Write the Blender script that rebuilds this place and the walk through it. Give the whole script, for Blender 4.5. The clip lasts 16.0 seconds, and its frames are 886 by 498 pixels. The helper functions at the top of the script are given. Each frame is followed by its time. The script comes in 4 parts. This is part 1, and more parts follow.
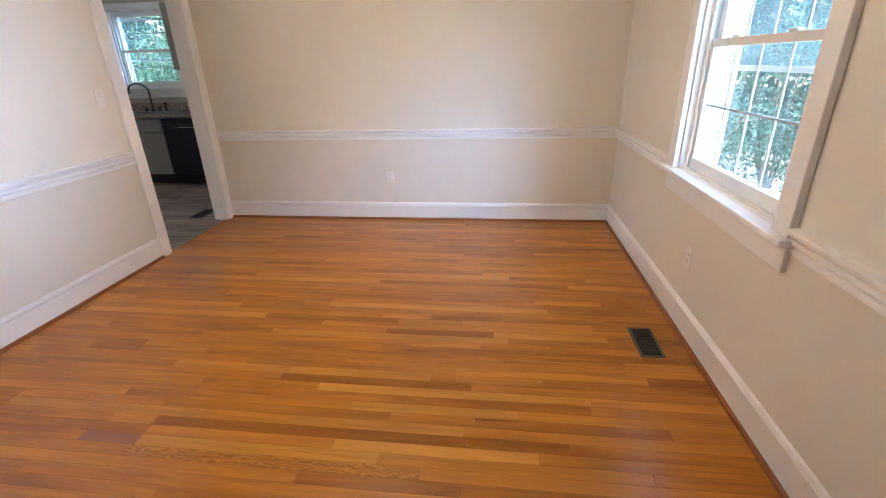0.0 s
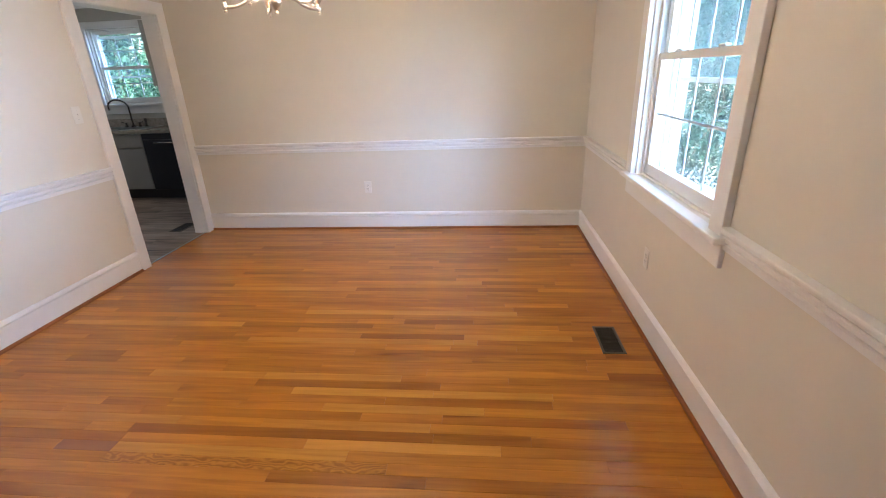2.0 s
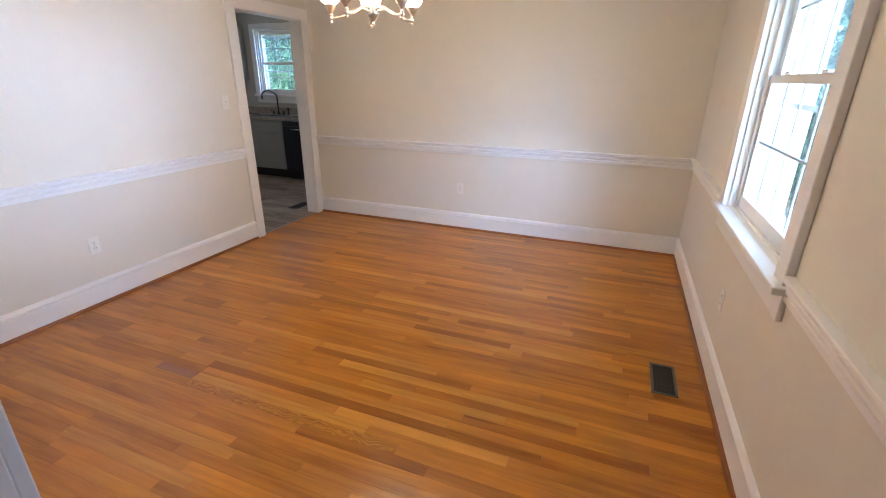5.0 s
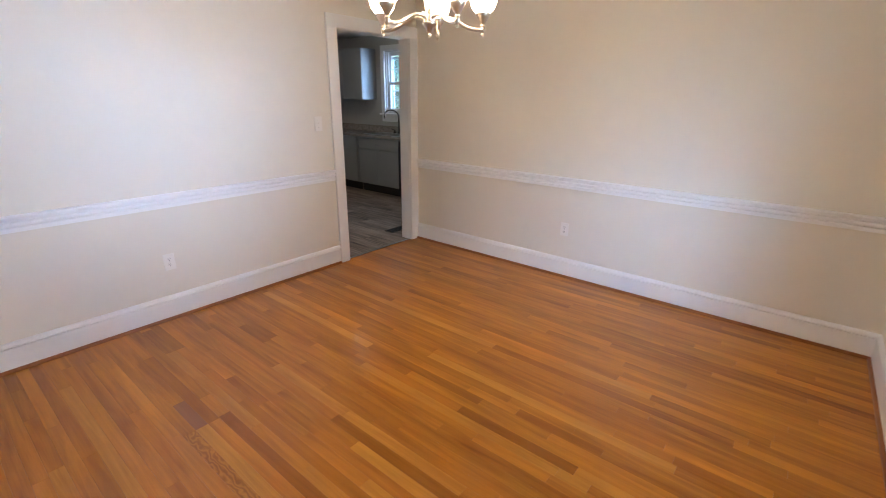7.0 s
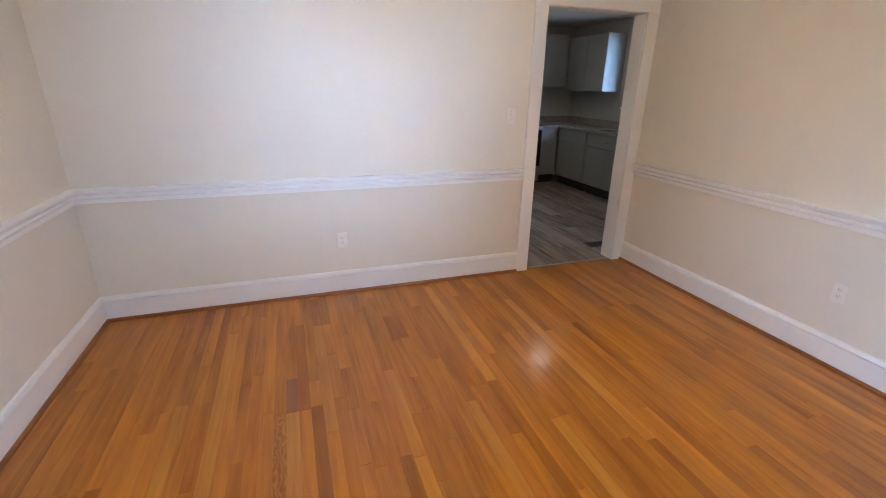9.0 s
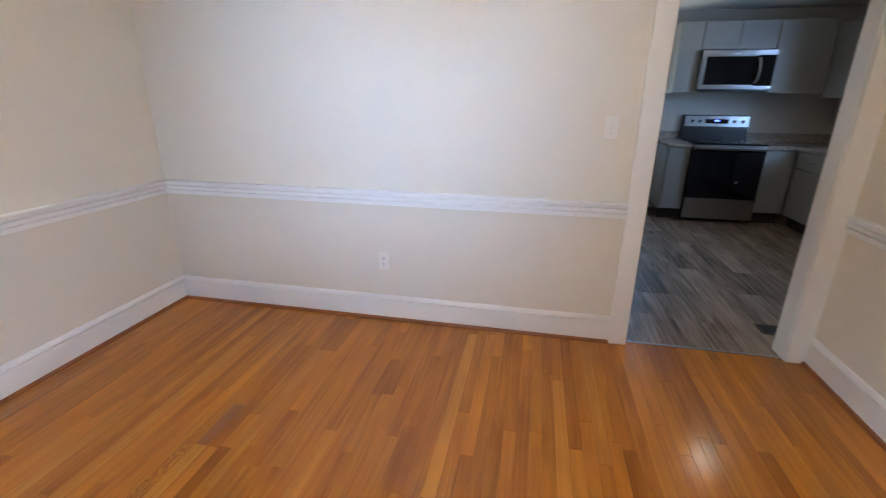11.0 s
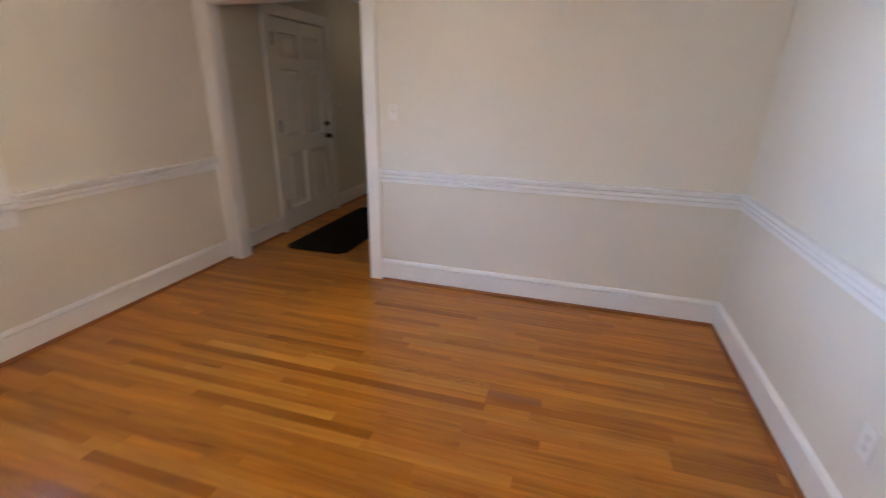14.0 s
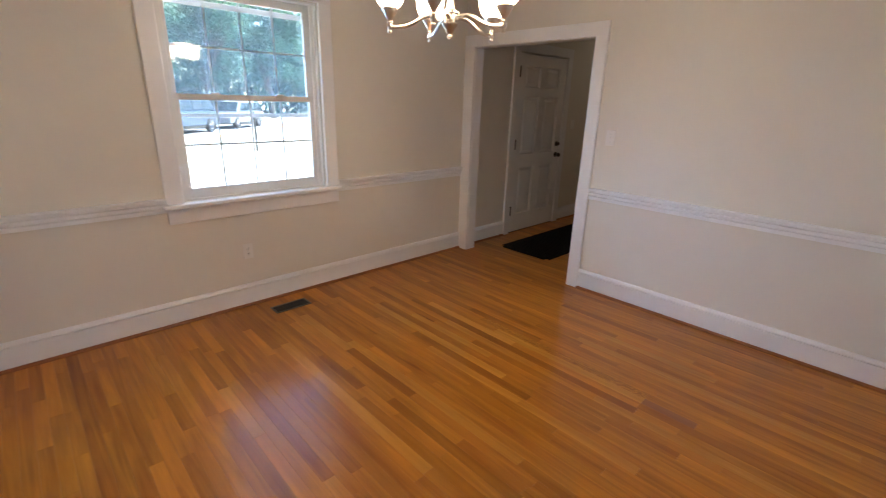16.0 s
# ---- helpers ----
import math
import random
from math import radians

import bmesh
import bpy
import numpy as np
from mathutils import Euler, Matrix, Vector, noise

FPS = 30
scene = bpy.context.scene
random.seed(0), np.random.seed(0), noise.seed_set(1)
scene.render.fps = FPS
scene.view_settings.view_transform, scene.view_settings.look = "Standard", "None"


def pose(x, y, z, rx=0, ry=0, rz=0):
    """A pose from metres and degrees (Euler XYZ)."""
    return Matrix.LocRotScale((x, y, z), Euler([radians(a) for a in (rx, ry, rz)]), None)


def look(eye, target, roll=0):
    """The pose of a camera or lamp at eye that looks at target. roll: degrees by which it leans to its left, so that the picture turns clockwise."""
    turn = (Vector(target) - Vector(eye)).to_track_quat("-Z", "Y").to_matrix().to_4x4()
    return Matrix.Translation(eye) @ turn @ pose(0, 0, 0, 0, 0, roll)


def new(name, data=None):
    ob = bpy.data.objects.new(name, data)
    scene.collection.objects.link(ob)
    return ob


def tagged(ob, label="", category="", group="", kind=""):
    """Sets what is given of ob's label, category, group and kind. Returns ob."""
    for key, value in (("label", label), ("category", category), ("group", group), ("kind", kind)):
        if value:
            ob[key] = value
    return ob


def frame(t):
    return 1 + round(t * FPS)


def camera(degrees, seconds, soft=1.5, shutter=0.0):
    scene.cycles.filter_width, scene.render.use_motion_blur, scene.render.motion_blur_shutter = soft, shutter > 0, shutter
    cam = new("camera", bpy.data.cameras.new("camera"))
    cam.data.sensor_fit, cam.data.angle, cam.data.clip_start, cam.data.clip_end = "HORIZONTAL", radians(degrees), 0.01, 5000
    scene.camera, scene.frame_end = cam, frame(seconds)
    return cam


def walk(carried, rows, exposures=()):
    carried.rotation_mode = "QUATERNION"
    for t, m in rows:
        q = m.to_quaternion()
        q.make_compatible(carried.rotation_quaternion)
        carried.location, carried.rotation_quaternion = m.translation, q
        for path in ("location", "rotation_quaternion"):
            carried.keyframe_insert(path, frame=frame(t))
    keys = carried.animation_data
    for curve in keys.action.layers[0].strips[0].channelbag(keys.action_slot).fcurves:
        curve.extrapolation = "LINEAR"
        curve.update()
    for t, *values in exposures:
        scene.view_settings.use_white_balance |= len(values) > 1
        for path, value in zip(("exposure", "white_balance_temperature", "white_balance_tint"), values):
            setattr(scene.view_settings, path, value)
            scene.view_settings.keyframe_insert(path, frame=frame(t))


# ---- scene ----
cam = camera(89.5, 16.0, 1.0, 0.3)
EXPOSURES = [(0, 3.50, 6350, 14), (3, 3.47, 6300, 14), (5.5, 3.40, 6350, 14), (8.5, 3.30, 6400, 14), (11, 3.28, 6100, 10), (11.5, 3.15, 6000, 10), (12.5, 2.98, 5950, 11), (13.5, 3.03, 6100, 12), (14.5, 3.16, 6300, 13), (15, 2.95, 6500, 15), (16, 2.96, 6350, 15)]
PATH = [
    (0, (0.356, 0.34, 1.456), (0.118, 2.17, 0.685), -1.6),
    (0.5, (0.322, 0.379, 1.46), (0.178, 2.215, 0.679), 0.5),
    (1, (0.358, 0.358, 1.473), (0.253, 2.202, 0.707), 0.3),
    (1.5, (0.425, 0.295, 1.46), (0.328, 2.15, 0.718), -1.5),
    (2, (0.479, 0.249, 1.471), (0.289, 2.1, 0.739), -2.3),
    (2.5, (0.627, 0.207, 1.469), (0.342, 2.06, 0.772), -0.5),
    (3, (0.782, 0.11, 1.489), (0.393, 1.947, 0.8), 0.2),
    (5.5, (0.806, 0.368, 1.501), (0.037, 2.073, 0.793), 1.3),
    (6, (0.815, 0.562, 1.507), (-0.073, 2.221, 0.83), 1.8),
    (6.5, (0.806, 0.788, 1.509), (-0.211, 2.383, 0.856), -0.1),
    (7, (0.854, 0.99, 1.527), (-0.341, 2.456, 0.877), 0.7),
    (7.5, (0.836, 1.159, 1.514), (-0.528, 2.467, 0.86), 1.1),
    (8, (0.77, 1.295, 1.509), (-0.777, 2.365, 0.832), -0.0),
    (8.5, (0.766, 1.483, 1.503), (-0.927, 2.292, 0.811), 0.2),
    (11, (0.171, 2.957, 1.445), (-1.682, 2.581, 0.795), 0.5),
    (11.5, (-0.118, 3.182, 1.481), (-1.79, 2.318, 0.805), -1.2),
    (12, (-0.425, 3.244, 1.508), (-1.845, 2.008, 0.834), -0.6),
    (12.5, (-0.738, 3.345, 1.46), (-1.817, 1.788, 0.817), -0.8),
    (13, (-1.033, 3.45, 1.431), (-1.77, 1.712, 0.77), -0.9),
    (13.5, (-1.313, 3.432, 1.453), (-1.639, 1.581, 0.769), 0.1),
    (14, (-1.462, 3.506, 1.452), (-0.924, 1.703, 0.775), 1.0),
    (14.5, (-1.557, 3.632, 1.528), (-0.358, 2.175, 0.867), 0.2),
    (15, (-1.635, 3.837, 1.518), (-0.198, 2.598, 0.885), -0.4),
    (15.5, (-1.736, 3.899, 1.529), (-0.25, 2.718, 0.898), -0.1),
    (16, (-1.867, 3.863, 1.529), (-0.499, 2.547, 0.9), 1.6),
]
walk(cam, [(t, look(eye, target, roll)) for t, eye, target, roll in PATH], EXPOSURES)
LAMP, SKYLIGHT = 3.05, 1.5


# ---- world, sun ----
SUN_ELEV, SUN_AZ = radians(52), radians(176)
world = bpy.data.worlds.new("sky")
scene.world = world
world.use_nodes = True
wn = world.node_tree
sky = wn.nodes.new("ShaderNodeTexSky")
sky.sky_type, sky.sun_disc = "NISHITA", False
sky.sun_elevation, sky.sun_rotation = SUN_ELEV, SUN_AZ
wn.links.new(sky.outputs[0], wn.nodes["Background"].inputs[0])
wn.nodes["Background"].inputs[1].default_value = 0.15
sun_data = bpy.data.lights.new("sun", "SUN")
sun_data.energy, sun_data.angle, sun_data.color = 5.0, radians(0.5), (1.0, 0.95, 0.87)
sun = new("sun", sun_data)
sun_to = Vector((math.sin(SUN_AZ) * math.cos(SUN_ELEV), math.cos(SUN_AZ) * math.cos(SUN_ELEV), math.sin(SUN_ELEV)))
sun.matrix_world = look(sun_to * 40, (0, 0, 0))

# ---- plan ----
XW, XE, YS, YN, ZC = -2.44, 1.408, 0.47, 4.566, 2.44     # dining room
T = 0.13                                                 # inner wall thickness
YS2 = 0.358                                              # hall side of the south wall
XW2 = XW - T                                             # kitchen side of the west wall
XH = 1.408                                               # hall's east wall
HX0, HY0 = -2.2, -2.3                                    # hall's far ends
XO = 1.62                                                # outer face of the east wall
KX0, KY0, KY1 = -6.34, 2.3, 6.45                         # kitchen
OPK = (3.585, 4.452, 2.042)                                 # opening to the kitchen: y, y, top
OPH = (0.045, 1.282, 2.016)                                 # opening to the hall: x, x, top
WIN = (2.06, 3.10, 0.845, 2.17)                          # dining window opening: y, y, z, z
KWIN = (-4.85, -4.0, 1.235, 2.185)                        # kitchen window: x, x, z, z
GROUND = -0.6

# daylight standing in the window openings: name, place, size, aim, watts, spread
for name, at, size, aim, watts, spread in (("window_light_dining", (XO + 0.13, 2.58, 1.53), (1.0, 1.25), (-1, -0.15, -0.03), SKYLIGHT * 0.95, 47),
                                           ("window_light_dining_north", (XO + 0.46, 2.0, 1.45), (0.8, 1.15), (-0.75, 1, -0.45), SKYLIGHT * 0.95, 50),
                                           ("window_light_dining_south", (XO + 0.46, 3.05, 1.5), (0.7, 1.15), (-1.05, -1, -0.42), SKYLIGHT * 0.45, 46),
                                           ("window_light_sink", (-4.42, KY1 + 0.3, 1.75), (0.8, 0.8), (-0.9, -0.8, -0.2), 1.25, 75),
                                           ("window_light_kitchen", (KX0 - 0.25, 3.86, 1.6), (1.0, 1.0), (1, -0.05, -0.6), 1.2, 80)):
    light = bpy.data.lights.new(name, "AREA")
    light.shape, light.size, light.size_y, light.energy, light.color, light.spread = "RECTANGLE", *size, watts, (0.41, 0.63, 1.0), radians(spread)
    new(name, light).matrix_world = look(at, Vector(at) + Vector(aim))

# ---- materials ----


def material(name, colour, rough=0.5, metal=0.0, noise_scale=0.0, amount=0.0, bump=0.0, bump_scale=60.0, coat=0.0, stretch=(1, 1, 1), spec=0.5):
    """Principled surface with two scales of tone variation and a fine relief."""
    m = bpy.data.materials.new(name)
    m.use_nodes = True
    nt = m.node_tree
    b = nt.nodes["Principled BSDF"]
    b.inputs["Base Color"].default_value = (*colour, 1)
    b.inputs["Roughness"].default_value = rough
    b.inputs["Metallic"].default_value = metal
    b.inputs["Coat Weight"].default_value = coat
    b.inputs["Specular IOR Level"].default_value = spec
    if noise_scale or bump:
        pos = nt.nodes.new("ShaderNodeNewGeometry")
        mp = nt.nodes.new("ShaderNodeMapping")
        mp.inputs["Scale"].default_value = stretch
        nt.links.new(pos.outputs["Position"], mp.inputs[0])
    if noise_scale:
        a = nt.nodes.new("ShaderNodeTexNoise")
        a.inputs["Scale"].default_value, a.inputs["Detail"].default_value = noise_scale, 6
        c = nt.nodes.new("ShaderNodeTexNoise")
        c.inputs["Scale"].default_value, c.inputs["Detail"].default_value = noise_scale * 11, 4
        add = nt.nodes.new("ShaderNodeMath")
        add.operation = "MULTIPLY_ADD"
        add.inputs[1].default_value = 0.45
        ramp = nt.nodes.new("ShaderNodeMapRange")
        ramp.inputs[1].default_value, ramp.inputs[2].default_value = 0.5, 0.95
        ramp.inputs[3].default_value, ramp.inputs[4].default_value = 1 - amount, 1 + amount
        mul = nt.nodes.new("ShaderNodeVectorMath")
        mul.operation = "SCALE"
        mul.inputs[0].default_value = colour
        nt.links.new(mp.outputs[0], a.inputs[0])
        nt.links.new(mp.outputs[0], c.inputs[0])
        nt.links.new(c.outputs[0], add.inputs[0])
        nt.links.new(a.outputs[0], add.inputs[2])
        nt.links.new(add.outputs[0], ramp.inputs[0])
        nt.links.new(ramp.outputs[0], mul.inputs["Scale"])
        nt.links.new(mul.outputs[0], b.inputs["Base Color"])
    if bump:
        d = nt.nodes.new("ShaderNodeTexNoise")
        d.inputs["Scale"].default_value, d.inputs["Detail"].default_value = bump_scale, 5
        nt.links.new(mp.outputs[0], d.inputs[0])
        bp = nt.nodes.new("ShaderNodeBump")
        bp.inputs["Strength"].default_value, bp.inputs["Distance"].default_value = bump, 0.002
        nt.links.new(d.outputs[0], bp.inputs["Height"])
        nt.links.new(bp.outputs[0], b.inputs["Normal"])
    return m


def wood(name, dark, light, rough, figure=1.0, island=False, spread=0.25, coat=0.5, grainy=0.46, rings=False):
    """Strip flooring: grain along x, every strip with its own tone."""
    m = bpy.data.materials.new(name)
    m.use_nodes = True
    nt = m.node_tree
    b = nt.nodes["Principled BSDF"]
    pos = nt.nodes.new("ShaderNodeNewGeometry")
    rnd = pos.outputs["Random Per Island"] if island else nt.nodes.new("ShaderNodeObjectInfo").outputs["Random"]

    def math_node(kind, a, b1, c=0.0):
        n = nt.nodes.new("ShaderNodeMath")
        n.operation = kind
        for socket, value in zip(n.inputs, (a, b1, c)):
            if isinstance(value, (int, float)):
                socket.default_value = value
            else:
                nt.links.new(value, socket)
        return n.outputs[0]

    def noise(scale, detail, roughness, distortion, stretch):
        mp = nt.nodes.new("ShaderNodeMapping")
        mp.inputs["Scale"].default_value = stretch
        nt.links.new(add.outputs[0], mp.inputs[0])
        n = nt.nodes.new("ShaderNodeTexNoise")
        n.inputs["Scale"].default_value, n.inputs["Detail"].default_value = scale, detail
        n.inputs["Roughness"].default_value, n.inputs["Distortion"].default_value = roughness, distortion
        nt.links.new(mp.outputs[0], n.inputs[0])
        return n.outputs[0]

    shift = nt.nodes.new("ShaderNodeVectorMath")
    shift.operation = "SCALE"
    shift.inputs[0].default_value = (37.0, 11.0, 5.0)
    nt.links.new(rnd, shift.inputs["Scale"])
    add = nt.nodes.new("ShaderNodeVectorMath")
    nt.links.new(pos.outputs["Position"], add.inputs[0])
    nt.links.new(shift.outputs[0], add.inputs[1])
    streaks = noise(1.1, 4, 0.55, 1.1 * figure, (1.1, 19, 19))
    clouds = noise(1.0, 2, 0.5, 0.4, (2.2, 9, 9))
    pores = noise(1.3, 3, 0.6, 0.0, (5, 150, 150))
    # strips mostly share one tone; a few come out clearly darker
    centred = math_node("SUBTRACT", rnd, 0.5)
    cube = math_node("MULTIPLY", math_node("MULTIPLY", centred, centred), centred)
    tone = math_node("MULTIPLY", math_node("MULTIPLY_ADD", cube, 2.2, math_node("MULTIPLY", centred, 0.5)), spread)
    value = math_node("MULTIPLY_ADD", streaks, grainy * 0.75, tone)
    value = math_node("MULTIPLY_ADD", clouds, grainy * 0.45, value)
    value = math_node("MULTIPLY_ADD", pores, 0.09, value)
    if rings:
        mp = nt.nodes.new("ShaderNodeMapping")
        mp.inputs["Scale"].default_value = (0.55, 1, 1)
        nt.links.new(add.outputs[0], mp.inputs[0])
        wave = nt.nodes.new("ShaderNodeTexWave")
        wave.bands_direction = "Y"
        wave.inputs["Scale"].default_value, wave.inputs["Distortion"].default_value = 18, 17
        wave.inputs["Detail"].default_value, wave.inputs["Detail Scale"].default_value = 2.0, 1.1
        nt.links.new(mp.outputs[0], wave.inputs[0])
        value = math_node("MULTIPLY_ADD", wave.outputs["Fac"], 0.17, math_node("SUBTRACT", value, 0.085))
    ramp = nt.nodes.new("ShaderNodeMapRange")
    middle = grainy * 0.6 + 0.045
    ramp.inputs[1].default_value, ramp.inputs[2].default_value = middle - 0.20, middle + 0.20
    nt.links.new(value, ramp.inputs[0])
    mix = nt.nodes.new("ShaderNodeMix")
    mix.data_type = "RGBA"
    mix.inputs["A"].default_value, mix.inputs["B"].default_value = (*dark, 1), (*light, 1)
    nt.links.new(ramp.outputs[0], mix.inputs["Factor"])
    hue = nt.nodes.new("ShaderNodeHueSaturation")
    swing = math_node("PINGPONG", rnd, 0.083)
    nt.links.new(math_node("MULTIPLY_ADD", swing, 0.05, 0.498), hue.inputs["Hue"])
    nt.links.new(mix.outputs["Result"], hue.inputs["Color"])
    nt.links.new(hue.outputs[0], b.inputs["Base Color"])
    b.inputs["Roughness"].default_value = rough
    b.inputs["Coat Weight"].default_value, b.inputs["Coat Roughness"].default_value = coat, 0.165
    b.inputs["Coat IOR"].default_value = 1.5
    b.inputs["Specular IOR Level"].default_value = 0.18
    bp = nt.nodes.new("ShaderNodeBump")
    bp.inputs["Strength"].default_value, bp.inputs["Distance"].default_value = 0.12, 0.001
    nt.links.new(value, bp.inputs["Height"])
    nt.links.new(bp.outputs[0], b.inputs["Normal"])
    return m


def glass(name, tint=(1, 1, 1), haze=0.0):
    m = bpy.data.materials.new(name)
    m.use_nodes = True
    nt = m.node_tree
    nt.nodes.remove(nt.nodes["Principled BSDF"])
    tr, gl, mx = (nt.nodes.new("ShaderNode" + n) for n in ("BsdfTransparent", "BsdfGlossy", "MixShader"))
    tr.inputs[0].default_value = (*tint, 1)
    gl.inputs["Roughness"].default_value = 0.01
    mx.inputs[0].default_value = 0.05
    nt.links.new(tr.outputs[0], mx.inputs[1])
    nt.links.new(gl.outputs[0], mx.inputs[2])
    last = mx
    if haze:
        df, last = nt.nodes.new("ShaderNodeBsdfTranslucent"), nt.nodes.new("ShaderNodeMixShader")
        df.inputs[0].default_value = (0.62, 0.8, 0.88, 1)
        last.inputs[0].default_value = haze
        nt.links.new(mx.outputs[0], last.inputs[1])
        nt.links.new(df.outputs[0], last.inputs[2])
    nt.links.new(last.outputs[0], nt.nodes["Material Output"].inputs[0])
    return m


def glow(name, colour, strength):
    m = bpy.data.materials.new(name)
    m.use_nodes = True
    b = m.node_tree.nodes["Principled BSDF"]
    b.inputs["Base Color"].default_value = (0.85, 0.84, 0.8, 1)
    b.inputs["Roughness"].default_value = 0.25
    b.inputs["Emission Color"].default_value = (*colour, 1)
    b.inputs["Emission Strength"].default_value = strength
    return m


def leafy(name, dark, light):
    m = bpy.data.materials.new(name)
    m.use_nodes = True
    nt = m.node_tree
    b = nt.nodes["Principled BSDF"]
    geo = nt.nodes.new("ShaderNodeNewGeometry")
    mix = nt.nodes.new("ShaderNodeMix")
    mix.data_type = "RGBA"
    mix.inputs["A"].default_value, mix.inputs["B"].default_value = (*dark, 1), (*light, 1)
    nt.links.new(geo.outputs["Random Per Island"], mix.inputs["Factor"])
    nt.links.new(mix.outputs["Result"], b.inputs["Base Color"])
    b.inputs["Roughness"].default_value, b.inputs["Specular IOR Level"].default_value = 0.6, 0.15
    tl = nt.nodes.new("ShaderNodeBsdfTranslucent")
    nt.links.new(mix.outputs["Result"], tl.inputs[0])
    ms = nt.nodes.new("ShaderNodeMixShader")
    ms.inputs[0].default_value = 0.35
    nt.links.new(b.outputs[0], ms.inputs[1])
    nt.links.new(tl.outputs[0], ms.inputs[2])
    nt.links.new(ms.outputs[0], nt.nodes["Material Output"].inputs[0])
    return m


M_WALL = material("wall_paint", (0.755, 0.716, 0.632), 0.62, 0, 0.7, 0.022, 0.05, 140)
M_CEIL = material("ceiling_paint", (0.80, 0.79, 0.76), 0.8, 0, 0.8, 0.03, 0.2, 150)
M_TRIM = material("trim_paint", (0.85, 0.85, 0.845), 0.32, 0, 2.0, 0.02, 0.05, 40)
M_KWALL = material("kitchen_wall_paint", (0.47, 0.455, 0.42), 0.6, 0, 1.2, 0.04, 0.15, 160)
M_PLATE = material("plate_plastic", (0.81, 0.79, 0.74), 0.3)
M_SLOT = material("dark_slot", (0.03, 0.03, 0.03), 0.6)
OAK = (0.185, 0.050, 0.003), (0.70, 0.272, 0.028)
M_OAK = wood("oak_strip", *OAK, 0.34, spread=0.17)
M_OAK_ISLAND = wood("oak_strip_rest", *OAK, 0.34, island=True, spread=0.17)
M_OAK_DARK = wood("oak_strip_dark", (0.17, 0.048, 0.004), (0.43, 0.150, 0.012), 0.34, spread=0.1)
M_OAK_MID = wood("oak_strip_mid", (0.21, 0.062, 0.005), (0.54, 0.202, 0.016), 0.34, spread=0.1)
M_OAK_RED = wood("oak_strip_red", (0.20, 0.068, 0.022), (0.40, 0.160, 0.055), 0.34, spread=0.1)
M_OAK_LIGHT = wood("oak_strip_light", (0.33, 0.115, 0.012), (0.76, 0.345, 0.050), 0.34, spread=0.1)
M_OAK_FIGURE = wood("oak_strip_figured", (0.22, 0.064, 0.006), (0.60, 0.240, 0.024), 0.34, spread=0.05, grainy=0.3, rings=True)
M_SHOE = material("stained_shoe_moulding", (0.27, 0.09, 0.02), 0.4, 0, 6, 0.25, 0.1, 50, stretch=(1, 1, 6))
M_SUB = material("subfloor", (0.045, 0.02, 0.008), 0.8)
M_VINYL = wood("grey_vinyl_plank", (0.055, 0.038, 0.027), (0.42, 0.325, 0.250), 0.38, figure=1.8, spread=0.22, coat=0.05, grainy=1.0)
M_CAB = material("cabinet_paint", (0.30, 0.302, 0.292), 0.42, 0, 2, 0.04, 0.06, 60)
M_TOE = material("toe_kick", (0.035, 0.03, 0.028), 0.6)
M_COUNTER = material("speckled_laminate", (0.31, 0.275, 0.24), 0.25, 0, 24, 0.32, 0.04, 80)
M_STEEL = material("stainless_steel", (0.44, 0.44, 0.45), 0.28, 1.0, 3, 0.05, 0.08, 30, stretch=(1, 40, 1))
M_DARKSTEEL = material("dark_stainless", (0.03, 0.031, 0.036), 0.36, 0.5, 3, 0.06, 0.06, 30)
M_CHROME = material("chrome", (0.75, 0.75, 0.76), 0.1, 1.0)
M_BRONZE = material("dark_bronze", (0.055, 0.045, 0.04), 0.35, 0.8)
M_BLACKGLASS = material("black_glass", (0.006, 0.006, 0.008), 0.06)
M_BLACK = material("black_enamel", (0.015, 0.015, 0.017), 0.3)
M_NICKEL = material("brushed_nickel", (0.60, 0.54, 0.46), 0.28, 1.0, 8, 0.05)
M_SHADE = glow("frosted_glass_shade", (1.0, 0.772, 0.52), LAMP)
M_CLIGHT = glow("ceiling_light_lens", (1.0, 0.86, 0.68), 3.8)
M_HLIGHT = glow("hall_light_lens", (1.0, 0.82, 0.6), 0.8)
M_DISPLAY = glow("blue_display", (0.05, 0.08, 1.0), 1.2)
M_DISPLAY.node_tree.nodes["Principled BSDF"].inputs["Base Color"].default_value = (0.0, 0.0, 0.05, 1)
M_GLASS = glass("window_glass", (0.94, 0.97, 0.97))
M_STORM = glass("dusty_storm_glass", (0.80, 0.86, 0.88), haze=0.027)
# lower pane: blue tint and haze imitate the bright view's bloom
M_STORM_LOW = glass("bloom_haze_storm_glass", (0.88, 0.93, 0.96), haze=0.004)
M_SASH = material("vinyl_sash", (0.82, 0.815, 0.79), 0.32, 0, 3, 0.02)
M_MUNTIN = material("grille_bar", (0.70, 0.73, 0.76), 0.35)
M_MAT = material("black_door_mat", (0.012, 0.011, 0.011), 0.95, 0, 30, 0.5, 0.9, 400, spec=0.1)
M_VENT = material("brown_register_metal", (0.10, 0.075, 0.05), 0.4, 0.5, 20, 0.2)
M_VENTB = material("bronze_register_frame", (0.12, 0.10, 0.08), 0.45, 0.4)
M_DUCT = material("dark_duct", (0.012, 0.012, 0.012), 0.7)
M_SIDING = material("white_masonry_paint", (0.62, 0.63, 0.64), 0.6, 0, 3, 0.05, 0.5, 60)
M_ROOF = material("roof_shingle", (0.07, 0.068, 0.066), 0.9, 0, 4, 0.3, 0.8, 30)
